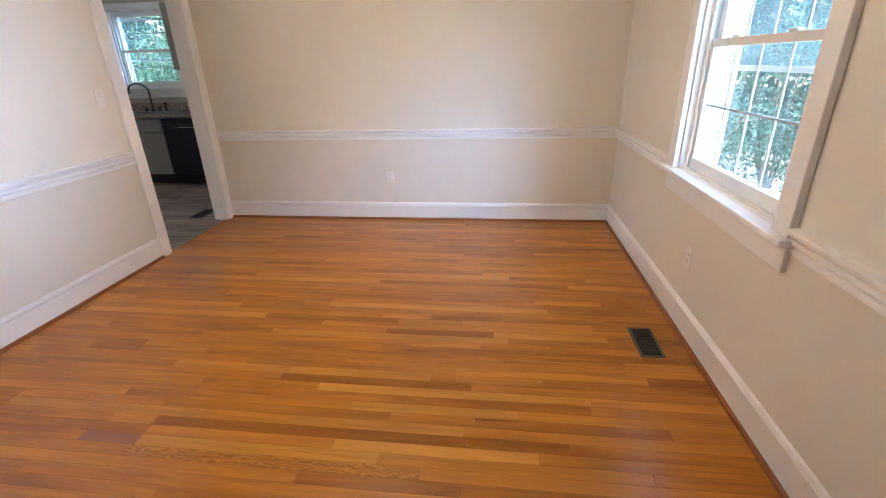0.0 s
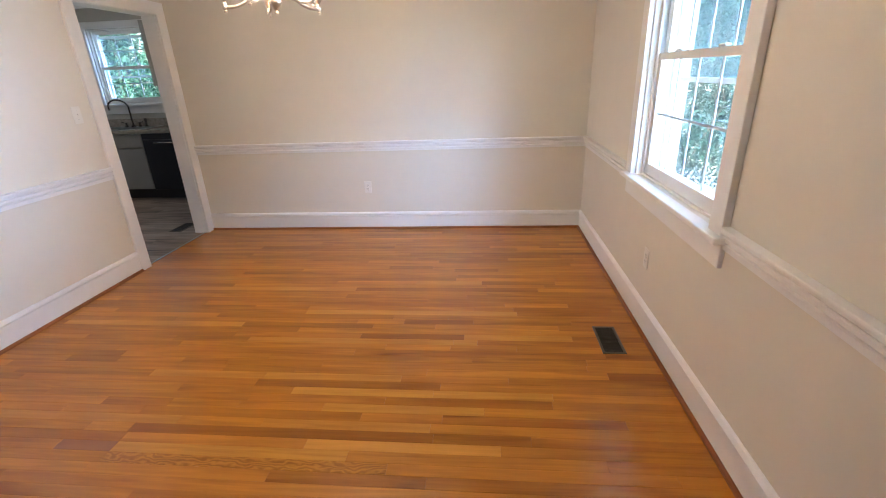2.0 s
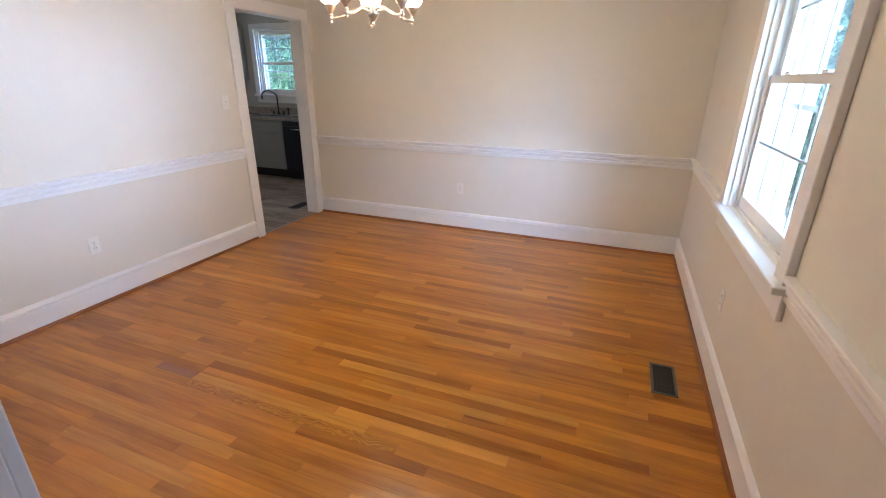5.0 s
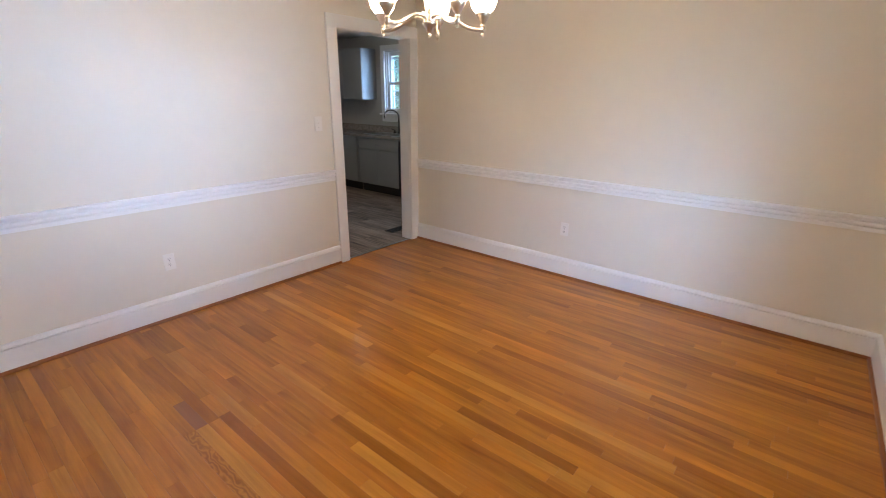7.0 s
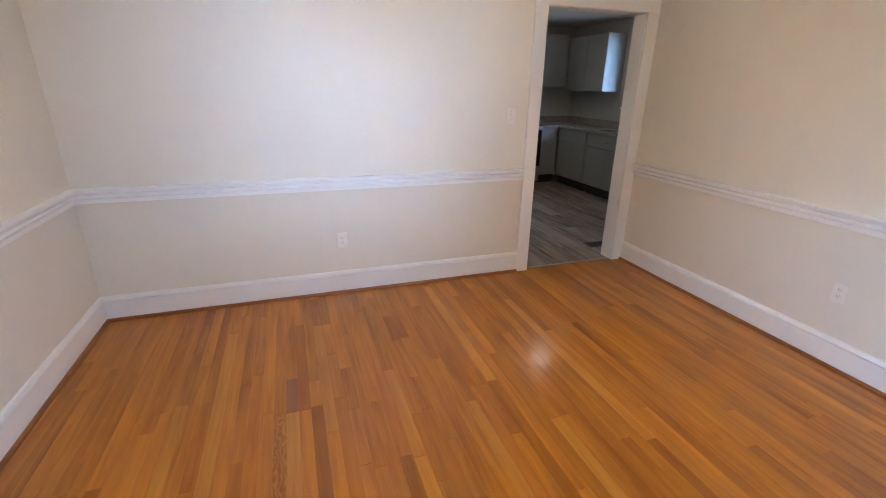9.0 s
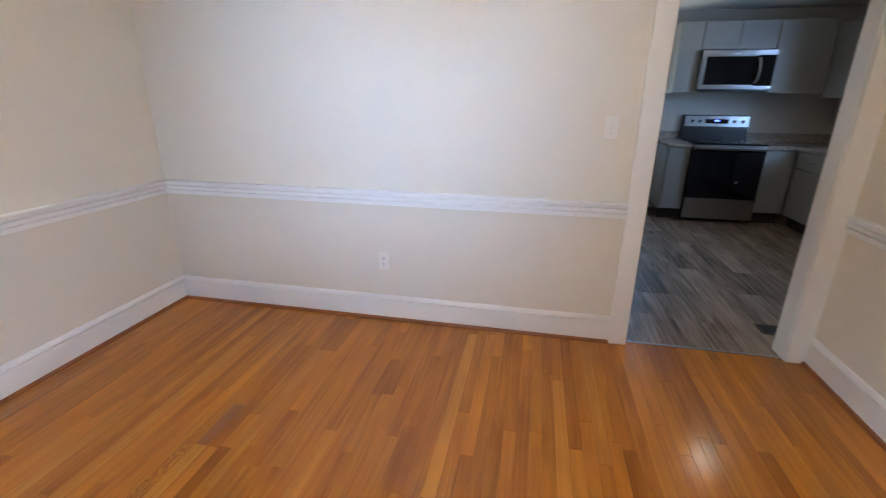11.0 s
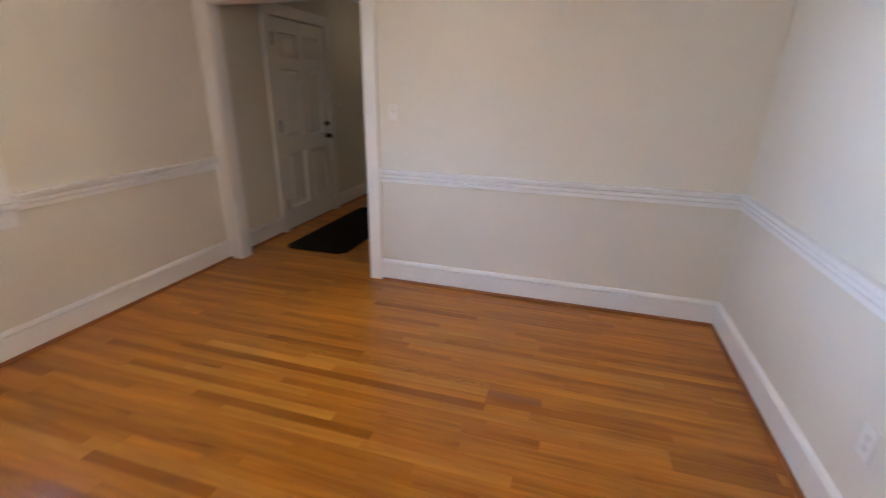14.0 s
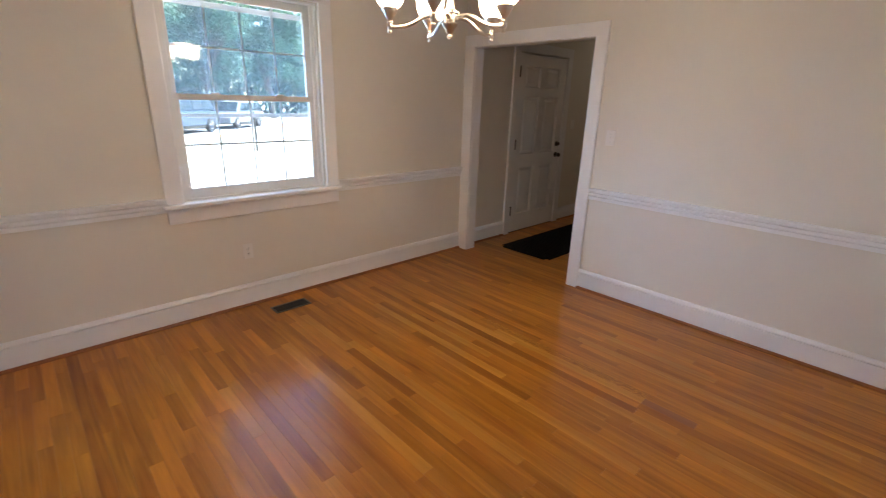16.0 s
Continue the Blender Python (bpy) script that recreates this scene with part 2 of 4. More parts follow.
M_GROUND = material("dry_lawn", (0.52, 0.50, 0.42), 0.9, 0, 0.35, 0.35, 0.8, 40)
M_ROAD = material("pale_asphalt", (0.34, 0.34, 0.34), 0.85, 0, 0.5, 0.15, 0.6, 60)
M_BARK = material("bark", (0.085, 0.06, 0.045), 0.9, 0, 3, 0.4, 1.0, 30, stretch=(4, 4, 1))
M_LEAF = leafy("tree_leaves", (0.018, 0.065, 0.042), (0.10, 0.22, 0.155))
# leaf colour darkened and cooled to stand for deep shade
M_LEAF_SHADE = leafy("shade_toned_leaves", (0.004, 0.016, 0.013), (0.035, 0.092, 0.072))
M_SILVER = material("silver_car_paint", (0.06, 0.085, 0.13), 0.5, 0.1, coat=0.1, spec=0.25)
M_CARWHITE = material("pale_car_paint", (0.22, 0.24, 0.27), 0.5, 0.1, coat=0.1, spec=0.25)
M_TYRE = material("tyre_rubber", (0.02, 0.02, 0.02), 0.85)
M_CARGLASS = material("car_window_glass", (0.02, 0.025, 0.03), 0.05)
M_RED = material("red_lamp_plastic", (0.5, 0.02, 0.02), 0.3)

# ---- mesh helpers ----


def box(bm, x0, x1, y0, y1, z0, z1, bevel=0.0):
    r = bmesh.ops.create_cube(bm, size=1, matrix=Matrix.Translation(((x0 + x1) / 2, (y0 + y1) / 2, (z0 + z1) / 2)) @ Matrix.Diagonal((abs(x1 - x0), abs(y1 - y0), abs(z1 - z0), 1)))
    if bevel:
        edges = list({e for v in r["verts"] for e in v.link_edges})
        bmesh.ops.bevel(bm, geom=edges, offset=bevel, segments=2, affect="EDGES", profile=0.5)
    return bm


def boxes(*rows):
    bm = bmesh.new()
    for r in rows:
        box(bm, *r)
    return bm


def one(x0, x1, y0, y1, z0, z1, bevel=0.0):
    return box(bmesh.new(), x0, x1, y0, y1, z0, z1, bevel)


def finish(name, bm, mat, smooth=False):
    me = bpy.data.meshes.new(name)
    bmesh.ops.recalc_face_normals(bm, faces=bm.faces)
    bm.to_mesh(me)
    bm.free()
    if smooth:
        for p in me.polygons:
            p.use_smooth = True
        me.set_sharp_from_angle(angle=radians(40))
    me.materials.append(mat)
    return me


def thing(name, bm, mat, label="", category="", kind="", group="", smooth=False):
    return tagged(new(name, finish(name, bm, mat, smooth)), label, category, group, kind)


def part(name, bm, mat, parent, label="", smooth=False):
    ob = new(name, finish(name, bm, mat, smooth))
    ob.parent = parent
    return tagged(ob, label)


def base(name, m, label, category, group=""):
    ob = new(name)
    ob.empty_display_size = 0.05
    ob.matrix_world = m
    return tagged(ob, label, category, group)


def lathe(bm, profile, centre=(0, 0, 0), steps=20, close=False):
    """Turned shape: profile of (radius, z) about the vertical through centre."""
    rings = []
    for r, z in profile:
        rings.append([bm.verts.new((centre[0] + max(r, 1e-4) * math.cos(2 * math.pi * k / steps), centre[1] + max(r, 1e-4) * math.sin(2 * math.pi * k / steps), centre[2] + z)) for k in range(steps)])
    for a, b in zip(rings, rings[1:]):
        for k in range(steps):
            bm.faces.new((a[k], a[(k + 1) % steps], b[(k + 1) % steps], b[k]))
    if close:
        bm.faces.new(rings[0])
        bm.faces.new(rings[-1])
    return bm


def tube(bm, points, radius, sides=8, taper=None):
    """Round bar along points."""
    pts = [Vector(p) for p in points]
    rings = []
    for n, p in enumerate(pts):
        d = (pts[min(n + 1, len(pts) - 1)] - pts[max(n - 1, 0)]).normalized()
        u = d.orthogonal().normalized() if n == 0 else (rings[-1][1] - d * rings[-1][1].dot(d)).normalized()
        v = d.cross(u)
        r = radius if taper is None else radius + (taper - radius) * n / (len(pts) - 1)
        rings.append(([bm.verts.new(p + r * (math.cos(2 * math.pi * k / sides) * u + math.sin(2 * math.pi * k / sides) * v)) for k in range(sides)], u))
    for (a, _), (b, _) in zip(rings, rings[1:]):
        for k in range(sides):
            bm.faces.new((a[k], a[(k + 1) % sides], b[(k + 1) % sides], b[k]))
    bm.faces.new(rings[0][0])
    bm.faces.new(rings[-1][0])
    return bm


def moulding(bm, profile, a, b, out):
    """Extrudes a (depth, z) profile from a to b (x, y); out is the unit (x, y) away from the wall."""
    ends = [[bm.verts.new((p[0] + out[0] * d, p[1] + out[1] * d, z)) for d, z in profile] for p in (a, b)]
    n = len(profile)
    for k in range(n):
        bm.faces.new((ends[0][k], ends[0][(k + 1) % n], ends[1][(k + 1) % n], ends[1][k]))
    bm.faces.new(ends[0])
    bm.faces.new(ends[1])
    return bm


# ---- structure ----
thing("wall_east", boxes((XE, XO, YS2, WIN[0], GROUND, ZC), (XE, XO, WIN[1], YN + T, GROUND, ZC), (XE, XO, WIN[0], WIN[1], GROUND, WIN[2]), (XE, XO, WIN[0], WIN[1], WIN[3], ZC)), M_WALL, "off-white painted plaster wall with a window", "wall", "structure")
thing("wall_north", boxes((XW, XE, YN, YN + T, 0, ZC)), M_WALL, "off-white painted plaster wall", "wall", "structure")
thing("wall_west", boxes((XW2 + 0.012, XW, YS2, OPK[0] - 0.018, 0, ZC), (XW2 + 0.012, XW, OPK[1] + 0.018, YN + T, 0, ZC), (XW2 + 0.012, XW, OPK[0] - 0.018, OPK[1] + 0.018, OPK[2] + 0.018, ZC)), M_WALL, "off-white painted plaster wall with an opening to the kitchen", "wall", "structure")
thing("wall_south", boxes((XW, OPH[0] - 0.018, YS2, YS, 0, ZC), (OPH[1] + 0.018, XE, YS2, YS, 0, ZC), (OPH[0] - 0.018, OPH[1] + 0.018, YS2, YS, OPH[2] + 0.018, ZC)), M_WALL, "off-white painted plaster wall with a wide cased opening", "wall", "structure")
thing("ceiling_dining", one(XW, XE, YS, YN, ZC, ZC + 0.1), M_CEIL, "white painted ceiling of the dining room", "ceiling", "structure")

# hall
thing("wall_hall_east", boxes((XH, XO, -0.375, YS2, 0, ZC), (XH, XO, HY0, -1.315, 0, ZC), (XH, XO, -1.315, -0.375, 2.06, ZC)), M_WALL, "off-white painted hall wall round the front door", "wall", "structure")
thing("wall_hall_south", one(HX0, XO, HY0 - T, HY0, 0, ZC), M_WALL, "off-white painted hall wall", "wall", "structure")
thing("wall_hall_west", one(HX0 - T, HX0, HY0, YS2, 0, ZC), M_WALL, "off-white painted hall wall", "wall", "structure")
thing("ceiling_hall", one(HX0, XO, HY0, YS2, ZC, ZC + 0.1), M_CEIL, "white painted hall ceiling", "ceiling", "structure")

# kitchen
KW3 = (3.34, 4.37, 1.06, 2.1)
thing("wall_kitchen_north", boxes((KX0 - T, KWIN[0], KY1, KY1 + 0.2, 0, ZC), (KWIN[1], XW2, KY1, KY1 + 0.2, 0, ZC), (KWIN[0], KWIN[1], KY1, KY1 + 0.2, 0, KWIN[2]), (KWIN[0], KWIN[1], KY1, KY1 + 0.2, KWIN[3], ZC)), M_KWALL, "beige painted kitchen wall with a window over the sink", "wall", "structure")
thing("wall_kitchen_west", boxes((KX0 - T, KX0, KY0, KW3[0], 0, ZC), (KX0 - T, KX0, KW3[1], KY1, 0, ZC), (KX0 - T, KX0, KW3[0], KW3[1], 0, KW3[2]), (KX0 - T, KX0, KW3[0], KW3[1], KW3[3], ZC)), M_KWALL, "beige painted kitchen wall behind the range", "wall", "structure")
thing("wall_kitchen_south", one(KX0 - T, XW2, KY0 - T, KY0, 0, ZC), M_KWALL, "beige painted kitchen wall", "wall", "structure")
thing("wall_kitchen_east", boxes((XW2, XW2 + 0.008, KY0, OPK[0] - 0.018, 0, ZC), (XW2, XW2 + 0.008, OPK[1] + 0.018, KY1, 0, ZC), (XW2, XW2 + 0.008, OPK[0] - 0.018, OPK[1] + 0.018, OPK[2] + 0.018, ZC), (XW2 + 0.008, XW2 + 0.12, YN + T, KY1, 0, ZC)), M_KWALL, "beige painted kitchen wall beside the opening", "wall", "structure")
thing("ceiling_kitchen", one(KX0 - T, XW2 + 0.008, KY0 - T, KY1 + 0.2, ZC, ZC + 0.1), M_CEIL, "white painted kitchen ceiling", "ceiling", "structure")
# unseen hollow walls added above the ceilings; their shadow falls on the shrubs outside
U0, U1 = ZC + 0.101, ZC + 2.85
thing("wall_upper_shade", boxes((KX0 - T, XO, HY0 - T, HY0 + 0.08, U0, U1), (KX0 - T, XO, KY1, KY1 + 0.2, U0, U1), (KX0 - T, KX0 + 0.08, HY0 + 0.08, KY1, U0, U1), (XO - 0.21, XO, HY0 + 0.08, KY1, U0, U1)), M_SIDING, "unseen white walls added above the ceilings to shade the shrubs", "wall", "structure")
# unseen hipped roof, lifted onto these walls to lengthen the shadow
bm = bmesh.new()
shell = []
for drop in (0.0, 0.12):
    eave = [bm.verts.new((x, y, U1 + 0.13 - drop)) for x, y in ((KX0 - 0.6, HY0 - 0.5), (XO + 0.45, HY0 - 0.5), (XO + 0.45, KY1 + 0.6), (KX0 - 0.6, KY1 + 0.6))]
    ridge = [bm.verts.new((x, 2.1, U1 + 1.9 - drop)) for x in (-4.2, -0.6)]
    for f in ((eave[0], eave[1], ridge[1], ridge[0]), (eave[1], eave[2], ridge[1]), (eave[2], eave[3], ridge[0], ridge[1]), (eave[3], eave[0], ridge[0])):
        bm.faces.new(f)
    shell.append(eave)
for k in range(4):
    bm.faces.new((shell[0][k], shell[0][(k + 1) % 4], shell[1][(k + 1) % 4], shell[1][k]))
thing("roof", bm, M_ROOF, "unseen dark grey hipped shingle roof on the added shading walls", "roof", "structure")

# mouldings
BASE_P = [(0, 0.0), (0.014, 0.0), (0.014, 0.1405), (0.003, 0.1415), (0.003, 0.1465), (0.020, 0.1475), (0.021, 0.154), (0.016, 0.162), (0.011, 0.17), (0.004, 0.175), (0, 0.176)]
SHOE_P = [(0.014, 0.0), (0.030, 0.0), (0.0295, 0.007), (0.026, 0.014), (0.021, 0.018), (0.0145, 0.0195)]
RAIL_P = [(0, 0.792), (0.012, 0.792), (0.014, 0.794), (0.014, 0.815), (0.011, 0.818), (0.004, 0.821), (0.004, 0.826), (0.019, 0.829), (0.022, 0.832), (0.022, 0.845), (0.019, 0.848), (0.010, 0.851), (0.010, 0.856), (0.029, 0.860), (0.031, 0.863), (0.031, 0.869), (0.037, 0.872), (0.038, 0.875), (0.037, 0.882), (0.034, 0.885), (0, 0.886)]


def runs(name, profile, mat, label, category, rows):
    bm = bmesh.new()
    for a, b, out in rows:
        moulding(bm, profile, a, b, out)
    return thing(name, bm, mat, label, category, "structure")


C = 0.107  # casing width
E_RUN = [((XE, YS), (XE, YN), (-1, 0))]
N_RUN = [((XW + 0.02, YN), (XE, YN), (0, -1))]
W_RUN = [((XW, YS), (XW, OPK[0] - C), (1, 0))]
S_RUN = [((XW, YS), (OPH[0] - C, YS), (0, 1))]
for side, rows in (("east", E_RUN), ("north", N_RUN), ("west", W_RUN), ("south", S_RUN)):
    runs("baseboard_" + side, BASE_P, M_TRIM, "tall white painted baseboard with a moulded cap", "baseboard", rows)
    runs("trim_shoe_" + side, SHOE_P, M_SHOE, "brown stained wooden shoe moulding along the floor", "shoe moulding", rows)
for side, rows in (("north", N_RUN), ("west", W_RUN), ("south", S_RUN), ("east", [((XE, YS + 0.02), (XE, WIN[0] - C), (-1, 0)), ((XE, WIN[1] + C), (XE, YN), (-1, 0))])):
    runs("trim_chair_rail_" + side, RAIL_P, M_TRIM, "white painted ridged chair rail", "chair rail", rows)
HALL_RUN = [((XH, -0.375 + C), (XH, YS2), (-1, 0)), ((XH, HY0), (XH, -1.315 - C), (-1, 0)), ((HX0, HY0), (XH, HY0), (0, 1)), ((HX0, YS2), (OPH[0] - C, YS2), (0, -1)), ((HX0, HY0), (HX0, YS2), (1, 0))]
runs("baseboard_hall", BASE_P, M_TRIM, "tall white painted hall baseboard", "baseboard", HALL_RUN)
runs("trim_shoe_hall", SHOE_P, M_SHOE, "brown stained wooden shoe moulding along the hall floor", "shoe moulding", HALL_RUN)


def cased_opening(name, label, jambs, casings):
    bm = bmesh.new()
    for r in jambs + casings:
        box(bm, *r, 0.003)
    return thing(name, bm, M_TRIM, label, "door casing", "structure")


D = 0.022
DWIN = 0.03
a, b, top = OPK
cased_opening("trim_casing_kitchen", "white painted casing round the kitchen opening",
              [(XW2, XW, a - 0.018, a, 0, top), (XW2, XW, b, b + 0.018, 0, top), (XW2, XW, a - 0.018, b + 0.018, top, top + 0.018)],
              [(XW, XW + D, a - C, a - 0.004, 0, top + 0.004), (XW, XW + D, b + 0.004, YN - 0.001, 0, top + 0.004), (XW, XW + D, a - C, YN - 0.001, top + 0.004, top + C)])
a, b, top = OPH
cased_opening("trim_casing_hall", "white painted casing round the hall opening",
              [(a - 0.018, a, YS2, YS, 0, top), (b, b + 0.018, YS2, YS, 0, top), (a - 0.018, b + 0.018, YS2, YS, top, top + 0.018)],
              [(a - C, a - 0.004, YS, YS + D, 0, top + 0.004), (b + 0.004, XE - 0.001, YS, YS + D, 0, top + 0.004), (a - C, XE - 0.001, YS, YS + D, top + 0.004, top + C)])
cased_opening("trim_casing_front_door", "white painted casing round the front door",
              [(XH, XO, -0.375, -0.357, 0, 2.06), (XH, XO, -1.333, -1.315, 0, 2.06), (XH, XO, -1.333, -0.357, 2.06, 2.078)],
              [(XH - D, XH, -0.369, -0.369 + C - 0.006, 0, 2.066), (XH - D, XH, -1.321 - C + 0.006, -1.321, 0, 2.066), (XH - D, XH, -1.321 - C + 0.006, -0.369 + C - 0.006, 2.066, 2.06 + C)])
thing("threshold_kitchen", one(XW - 0.034, XW - 0.016, OPK[0], OPK[1], 0.0, 0.005, 0.0015), M_STEEL, "thin grey metal threshold strip between wood and vinyl floors", "threshold", "structure")


# ---- windows ----
def window(name, m, width, z0, z1, meet, cols, label, depth=0.19, storm=True, casing=C, stool=True):
    """Double-hung window in a wall. In its own frame x runs along the wall, -y goes into the room, and the wall's face is y = 0."""
    w = base(name, m, label, "window")
    w["kind"] = "structure"
    h = width / 2
    bm = bmesh.new()
    for r in ((-h, -h + 0.012, 0, depth, z0, z1), (h - 0.012, h, 0, depth, z0, z1), (-h + 0.012, h - 0.012, 0, depth, z1 - 0.012, z1), (-h + 0.012, h - 0.012, 0.03, depth + 0.03, z0 - 0.02, z0 + 0.012)):
        box(bm, *r)
    for s in (-1, 1):
        box(bm, min(s * (h - 0.012), s * (h - 0.04)), max(s * (h - 0.012), s * (h - 0.04)), 0.028, 0.04, z0 + 0.012, z1 - 0.012, 0.002)
        box(bm, min(s * (h - 0.012), s * (h - 0.028)), max(s * (h - 0.012), s * (h - 0.028)), 0.085, 0.095, z0 + 0.012, z1 - 0.012, 0.002)
    part("window_frame", bm, M_SASH, w)
    for s in (-1, 1):
        part("side_casing", box(bmesh.new(), min(s * h, s * (h + casing)) + 0.004 * (s > 0), max(s * h, s * (h + casing)) - 0.004 * (s < 0), -DWIN, 0, z0, z1 + 0.004, 0.004), M_TRIM, w)
    part("head_casing", one(-h - casing, h + casing, -DWIN, 0, z1 + 0.004, z1 + casing, 0.004), M_TRIM, w)
    if stool:
        part("window_sill", one(-h - casing - 0.022, h + casing + 0.022, -0.062, 0.03, z0 - 0.03, z0, 0.007), M_TRIM, w, "white painted sill board")
        part("apron", one(-h - casing, h + casing, -0.02, 0, z0 - 0.135, z0 - 0.03, 0.004), M_TRIM, w)
    for upper in (False, True):
        y = 0.072 if upper else 0.042
        lo, hi = (meet - 0.005, z1 - 0.012) if upper else (z0 + 0.012, meet + 0.03)
        bot, topr = (0.035, 0.05) if upper else (0.065, 0.038)
        hs = h - 0.014
        st = 0.058 if cols > 3 else 0.045
        bm = bmesh.new()
        for r in ((-hs, -hs + st, y, y + 0.028, lo, hi), (hs - st, hs, y, y + 0.028, lo, hi), (-hs + st, hs - st, y, y + 0.028, lo, lo + bot), (-hs + st, hs - st, y, y + 0.028, hi - topr, hi)):
            box(bm, *r, 0.003)
        sash = part("upper_sash" if upper else "lower_sash", bm, M_SASH, w)
        gx, g0, g1 = hs - st, lo + bot, hi - topr
        cw, rh = 2 * gx / cols, (g1 - g0) / 2
        for c in range(cols):
            for r in range(2):
                p = part("pane", one(-gx + c * cw, -gx + (c + 1) * cw, y + 0.008, y + 0.012, g0 + r * rh, g0 + (r + 1) * rh), M_GLASS, sash)
                p.visible_shadow = False
        for c in range(1, cols):
            part("muntin", one(-gx + c * cw - 0.0065, -gx + c * cw + 0.0065, y + 0.013, y + 0.02, g0, g1, 0.002), M_MUNTIN, sash)
        part("muntin", one(-gx, gx, y + 0.0135, y + 0.0195, g0 + rh - 0.0065, g0 + rh + 0.0065, 0.002), M_MUNTIN, sash)
        if not upper:
            for s in (-0.5, 0.5):
                part("sash_lock", one(s * gx - 0.03, s * gx + 0.03, y - 0.004, y + 0.022, hi, hi + 0.012, 0.004), M_SASH, sash)
    if storm:
        bm = bmesh.new()
        for r in ((-h + 0.012, -h + 0.042, 0.13, 0.145, z0 + 0.012, z1 - 0.012), (h - 0.042, h - 0.012, 0.13, 0.145, z0 + 0.012, z1 - 0.012), (-h + 0.042, h - 0.042, 0.13, 0.145, z0 + 0.012, z0 + 0.03), (-h + 0.042, h - 0.042, 0.13, 0.145, z1 - 0.11, z1 - 0.075), (-h + 0.042, h - 0.042, 0.13, 0.145, meet - 0.12, meet - 0.095)):
            box(bm, *r, 0.002)
        sf = part("storm_frame", bm, M_MUNTIN, w, "pale aluminium storm window frame")
        part("storm_pane", one(-h + 0.042, h - 0.042, 0.135, 0.138, meet - 0.095, z1 - 0.11), M_STORM, sf, "dusty storm glass").visible_shadow = False
        part("storm_pane", one(-h + 0.042, h - 0.042, 0.139, 0.142, z0 + 0.03, meet - 0.12), M_STORM_LOW, sf, "storm glass with a faint bluish bloom mixed in").visible_shadow = False
    return w


window("window_1", pose((XE), (WIN[0] + WIN[1]) / 2, 0, 0, 0, -90), WIN[1] - WIN[0], WIN[2], WIN[3], 1.50, 4, "white double-hung window with grilles between the panes")
window("window_2", pose((KWIN[0] + KWIN[1]) / 2, KY1, 0), KWIN[1] - KWIN[0], KWIN[2], KWIN[3], 1.69, 3, "white double-hung kitchen window above the sink", casing=0.09)
window("window_3", pose(KX0, (KW3[0] + KW3[1]) / 2, 0, 0, 0, 90), KW3[1] - KW3[0], KW3[2], KW3[3], 1.55, 3, "white double-hung window beside the kitchen counter", depth=0.12, storm=False, casing=0.09)

# ---- front door ----
door = base("door_1", pose(XH - 0.007, -0.845, 0), "closed white six-panel front door with dark hardware", "door")
door["kind"] = "structure"
DW, DH = 0.466, 2.035
bm = bmesh.new()
cols = ((-DW, -DW + 0.115), (-0.055, 0.055), (DW - 0.115, DW))
for y0, y1 in cols:
    box(bm, 0, 0.042, y0, y1, 0.012, 2.05)
RAILS = ((0.012, 0.23), (0.80, 0.95), (1.60, 1.70), (1.93, 2.05))
for y0, y1 in ((-DW + 0.115, -0.055), (0.055, DW - 0.115)):
    for z0, z1 in RAILS:
        box(bm, 0, 0.042, y0, y1, z0, z1)
part("door_frame", bm, M_TRIM, door)
for y0, y1 in ((-DW + 0.115, -0.055), (0.055, DW - 0.115)):
    for (_, z0), (z1, _) in zip(RAILS, RAILS[1:]):
        bm = bmesh.new()
        ring = lambda d, x: [bm.verts.new((x, yy, zz)) for yy, zz in ((y0 + d, z0 + d), (y1 - d, z0 + d), (y1 - d, z1 - d), (y0 + d, z1 - d))]
        rings = [ring(0, 0.001), ring(0.009, 0.026), ring(0.020, 0.026), ring(0.048, 0.009)]
        for p, q in zip(rings, rings[1:]):
            for k in range(4):
                bm.faces.new((p[k], p[(k + 1) % 4], q[(k + 1) % 4], q[k]))
        bm.faces.new(rings[-1])
        part("door_panel", bm, M_TRIM, door)
for z in (0.278, 1.07, 1.862):
    bm = one(-0.006, 0.002, DW - 0.022, DW + 0.022, z - 0.055, z + 0.055, 0.001)
    tube(bm, [(-0.010, DW + 0.003, z - 0.058), (-0.010, DW + 0.003, z + 0.058)], 0.008)
    part("hinge", bm, M_BRONZE, door, "dark bronze hinge")


def knob(z, r, deep, name, label):
    bm = bmesh.new()
    lathe(bm, [(0, 0), (0.032, 0), (0.032, 0.006), (0.012, 0.012), (0.011, 0.03), (r * 0.8, 0.036), (r, 0.036 + deep * 0.4), (r * 0.8, 0.036 + deep * 0.8), (0, 0.036 + deep)], steps=16)
    bmesh.ops.transform(bm, matrix=pose(0, -DW + 0.065, z, 0, -90, 0), verts=bm.verts)
    part(name, bm, M_BRONZE, door, label, True)


knob(0.91, 0.028, 0.034, "door_knob", "dark bronze round knob")
knob(1.045, 0.022, 0.008, "deadbolt", "dark bronze deadbolt")
part("door_sweep", one(0.002, 0.03, -DW, DW, 0.002, 0.012), M_SLOT, door)
thing("threshold_front_door", one(XH - 0.005, XO, -1.315, -0.375, 0, 0.009, 0.003), M_SHOE, "brown wooden sill under the front door", "threshold", "structure")

# ---- floors under the boards ----
thing("floor_kitchen_base", one(KX0 - T, XW - 0.025, KY0 - T, KY1 + 0.2, GROUND, -0.005), M_SUB, "dark bedding under the kitchen floor", "floor", "structure")

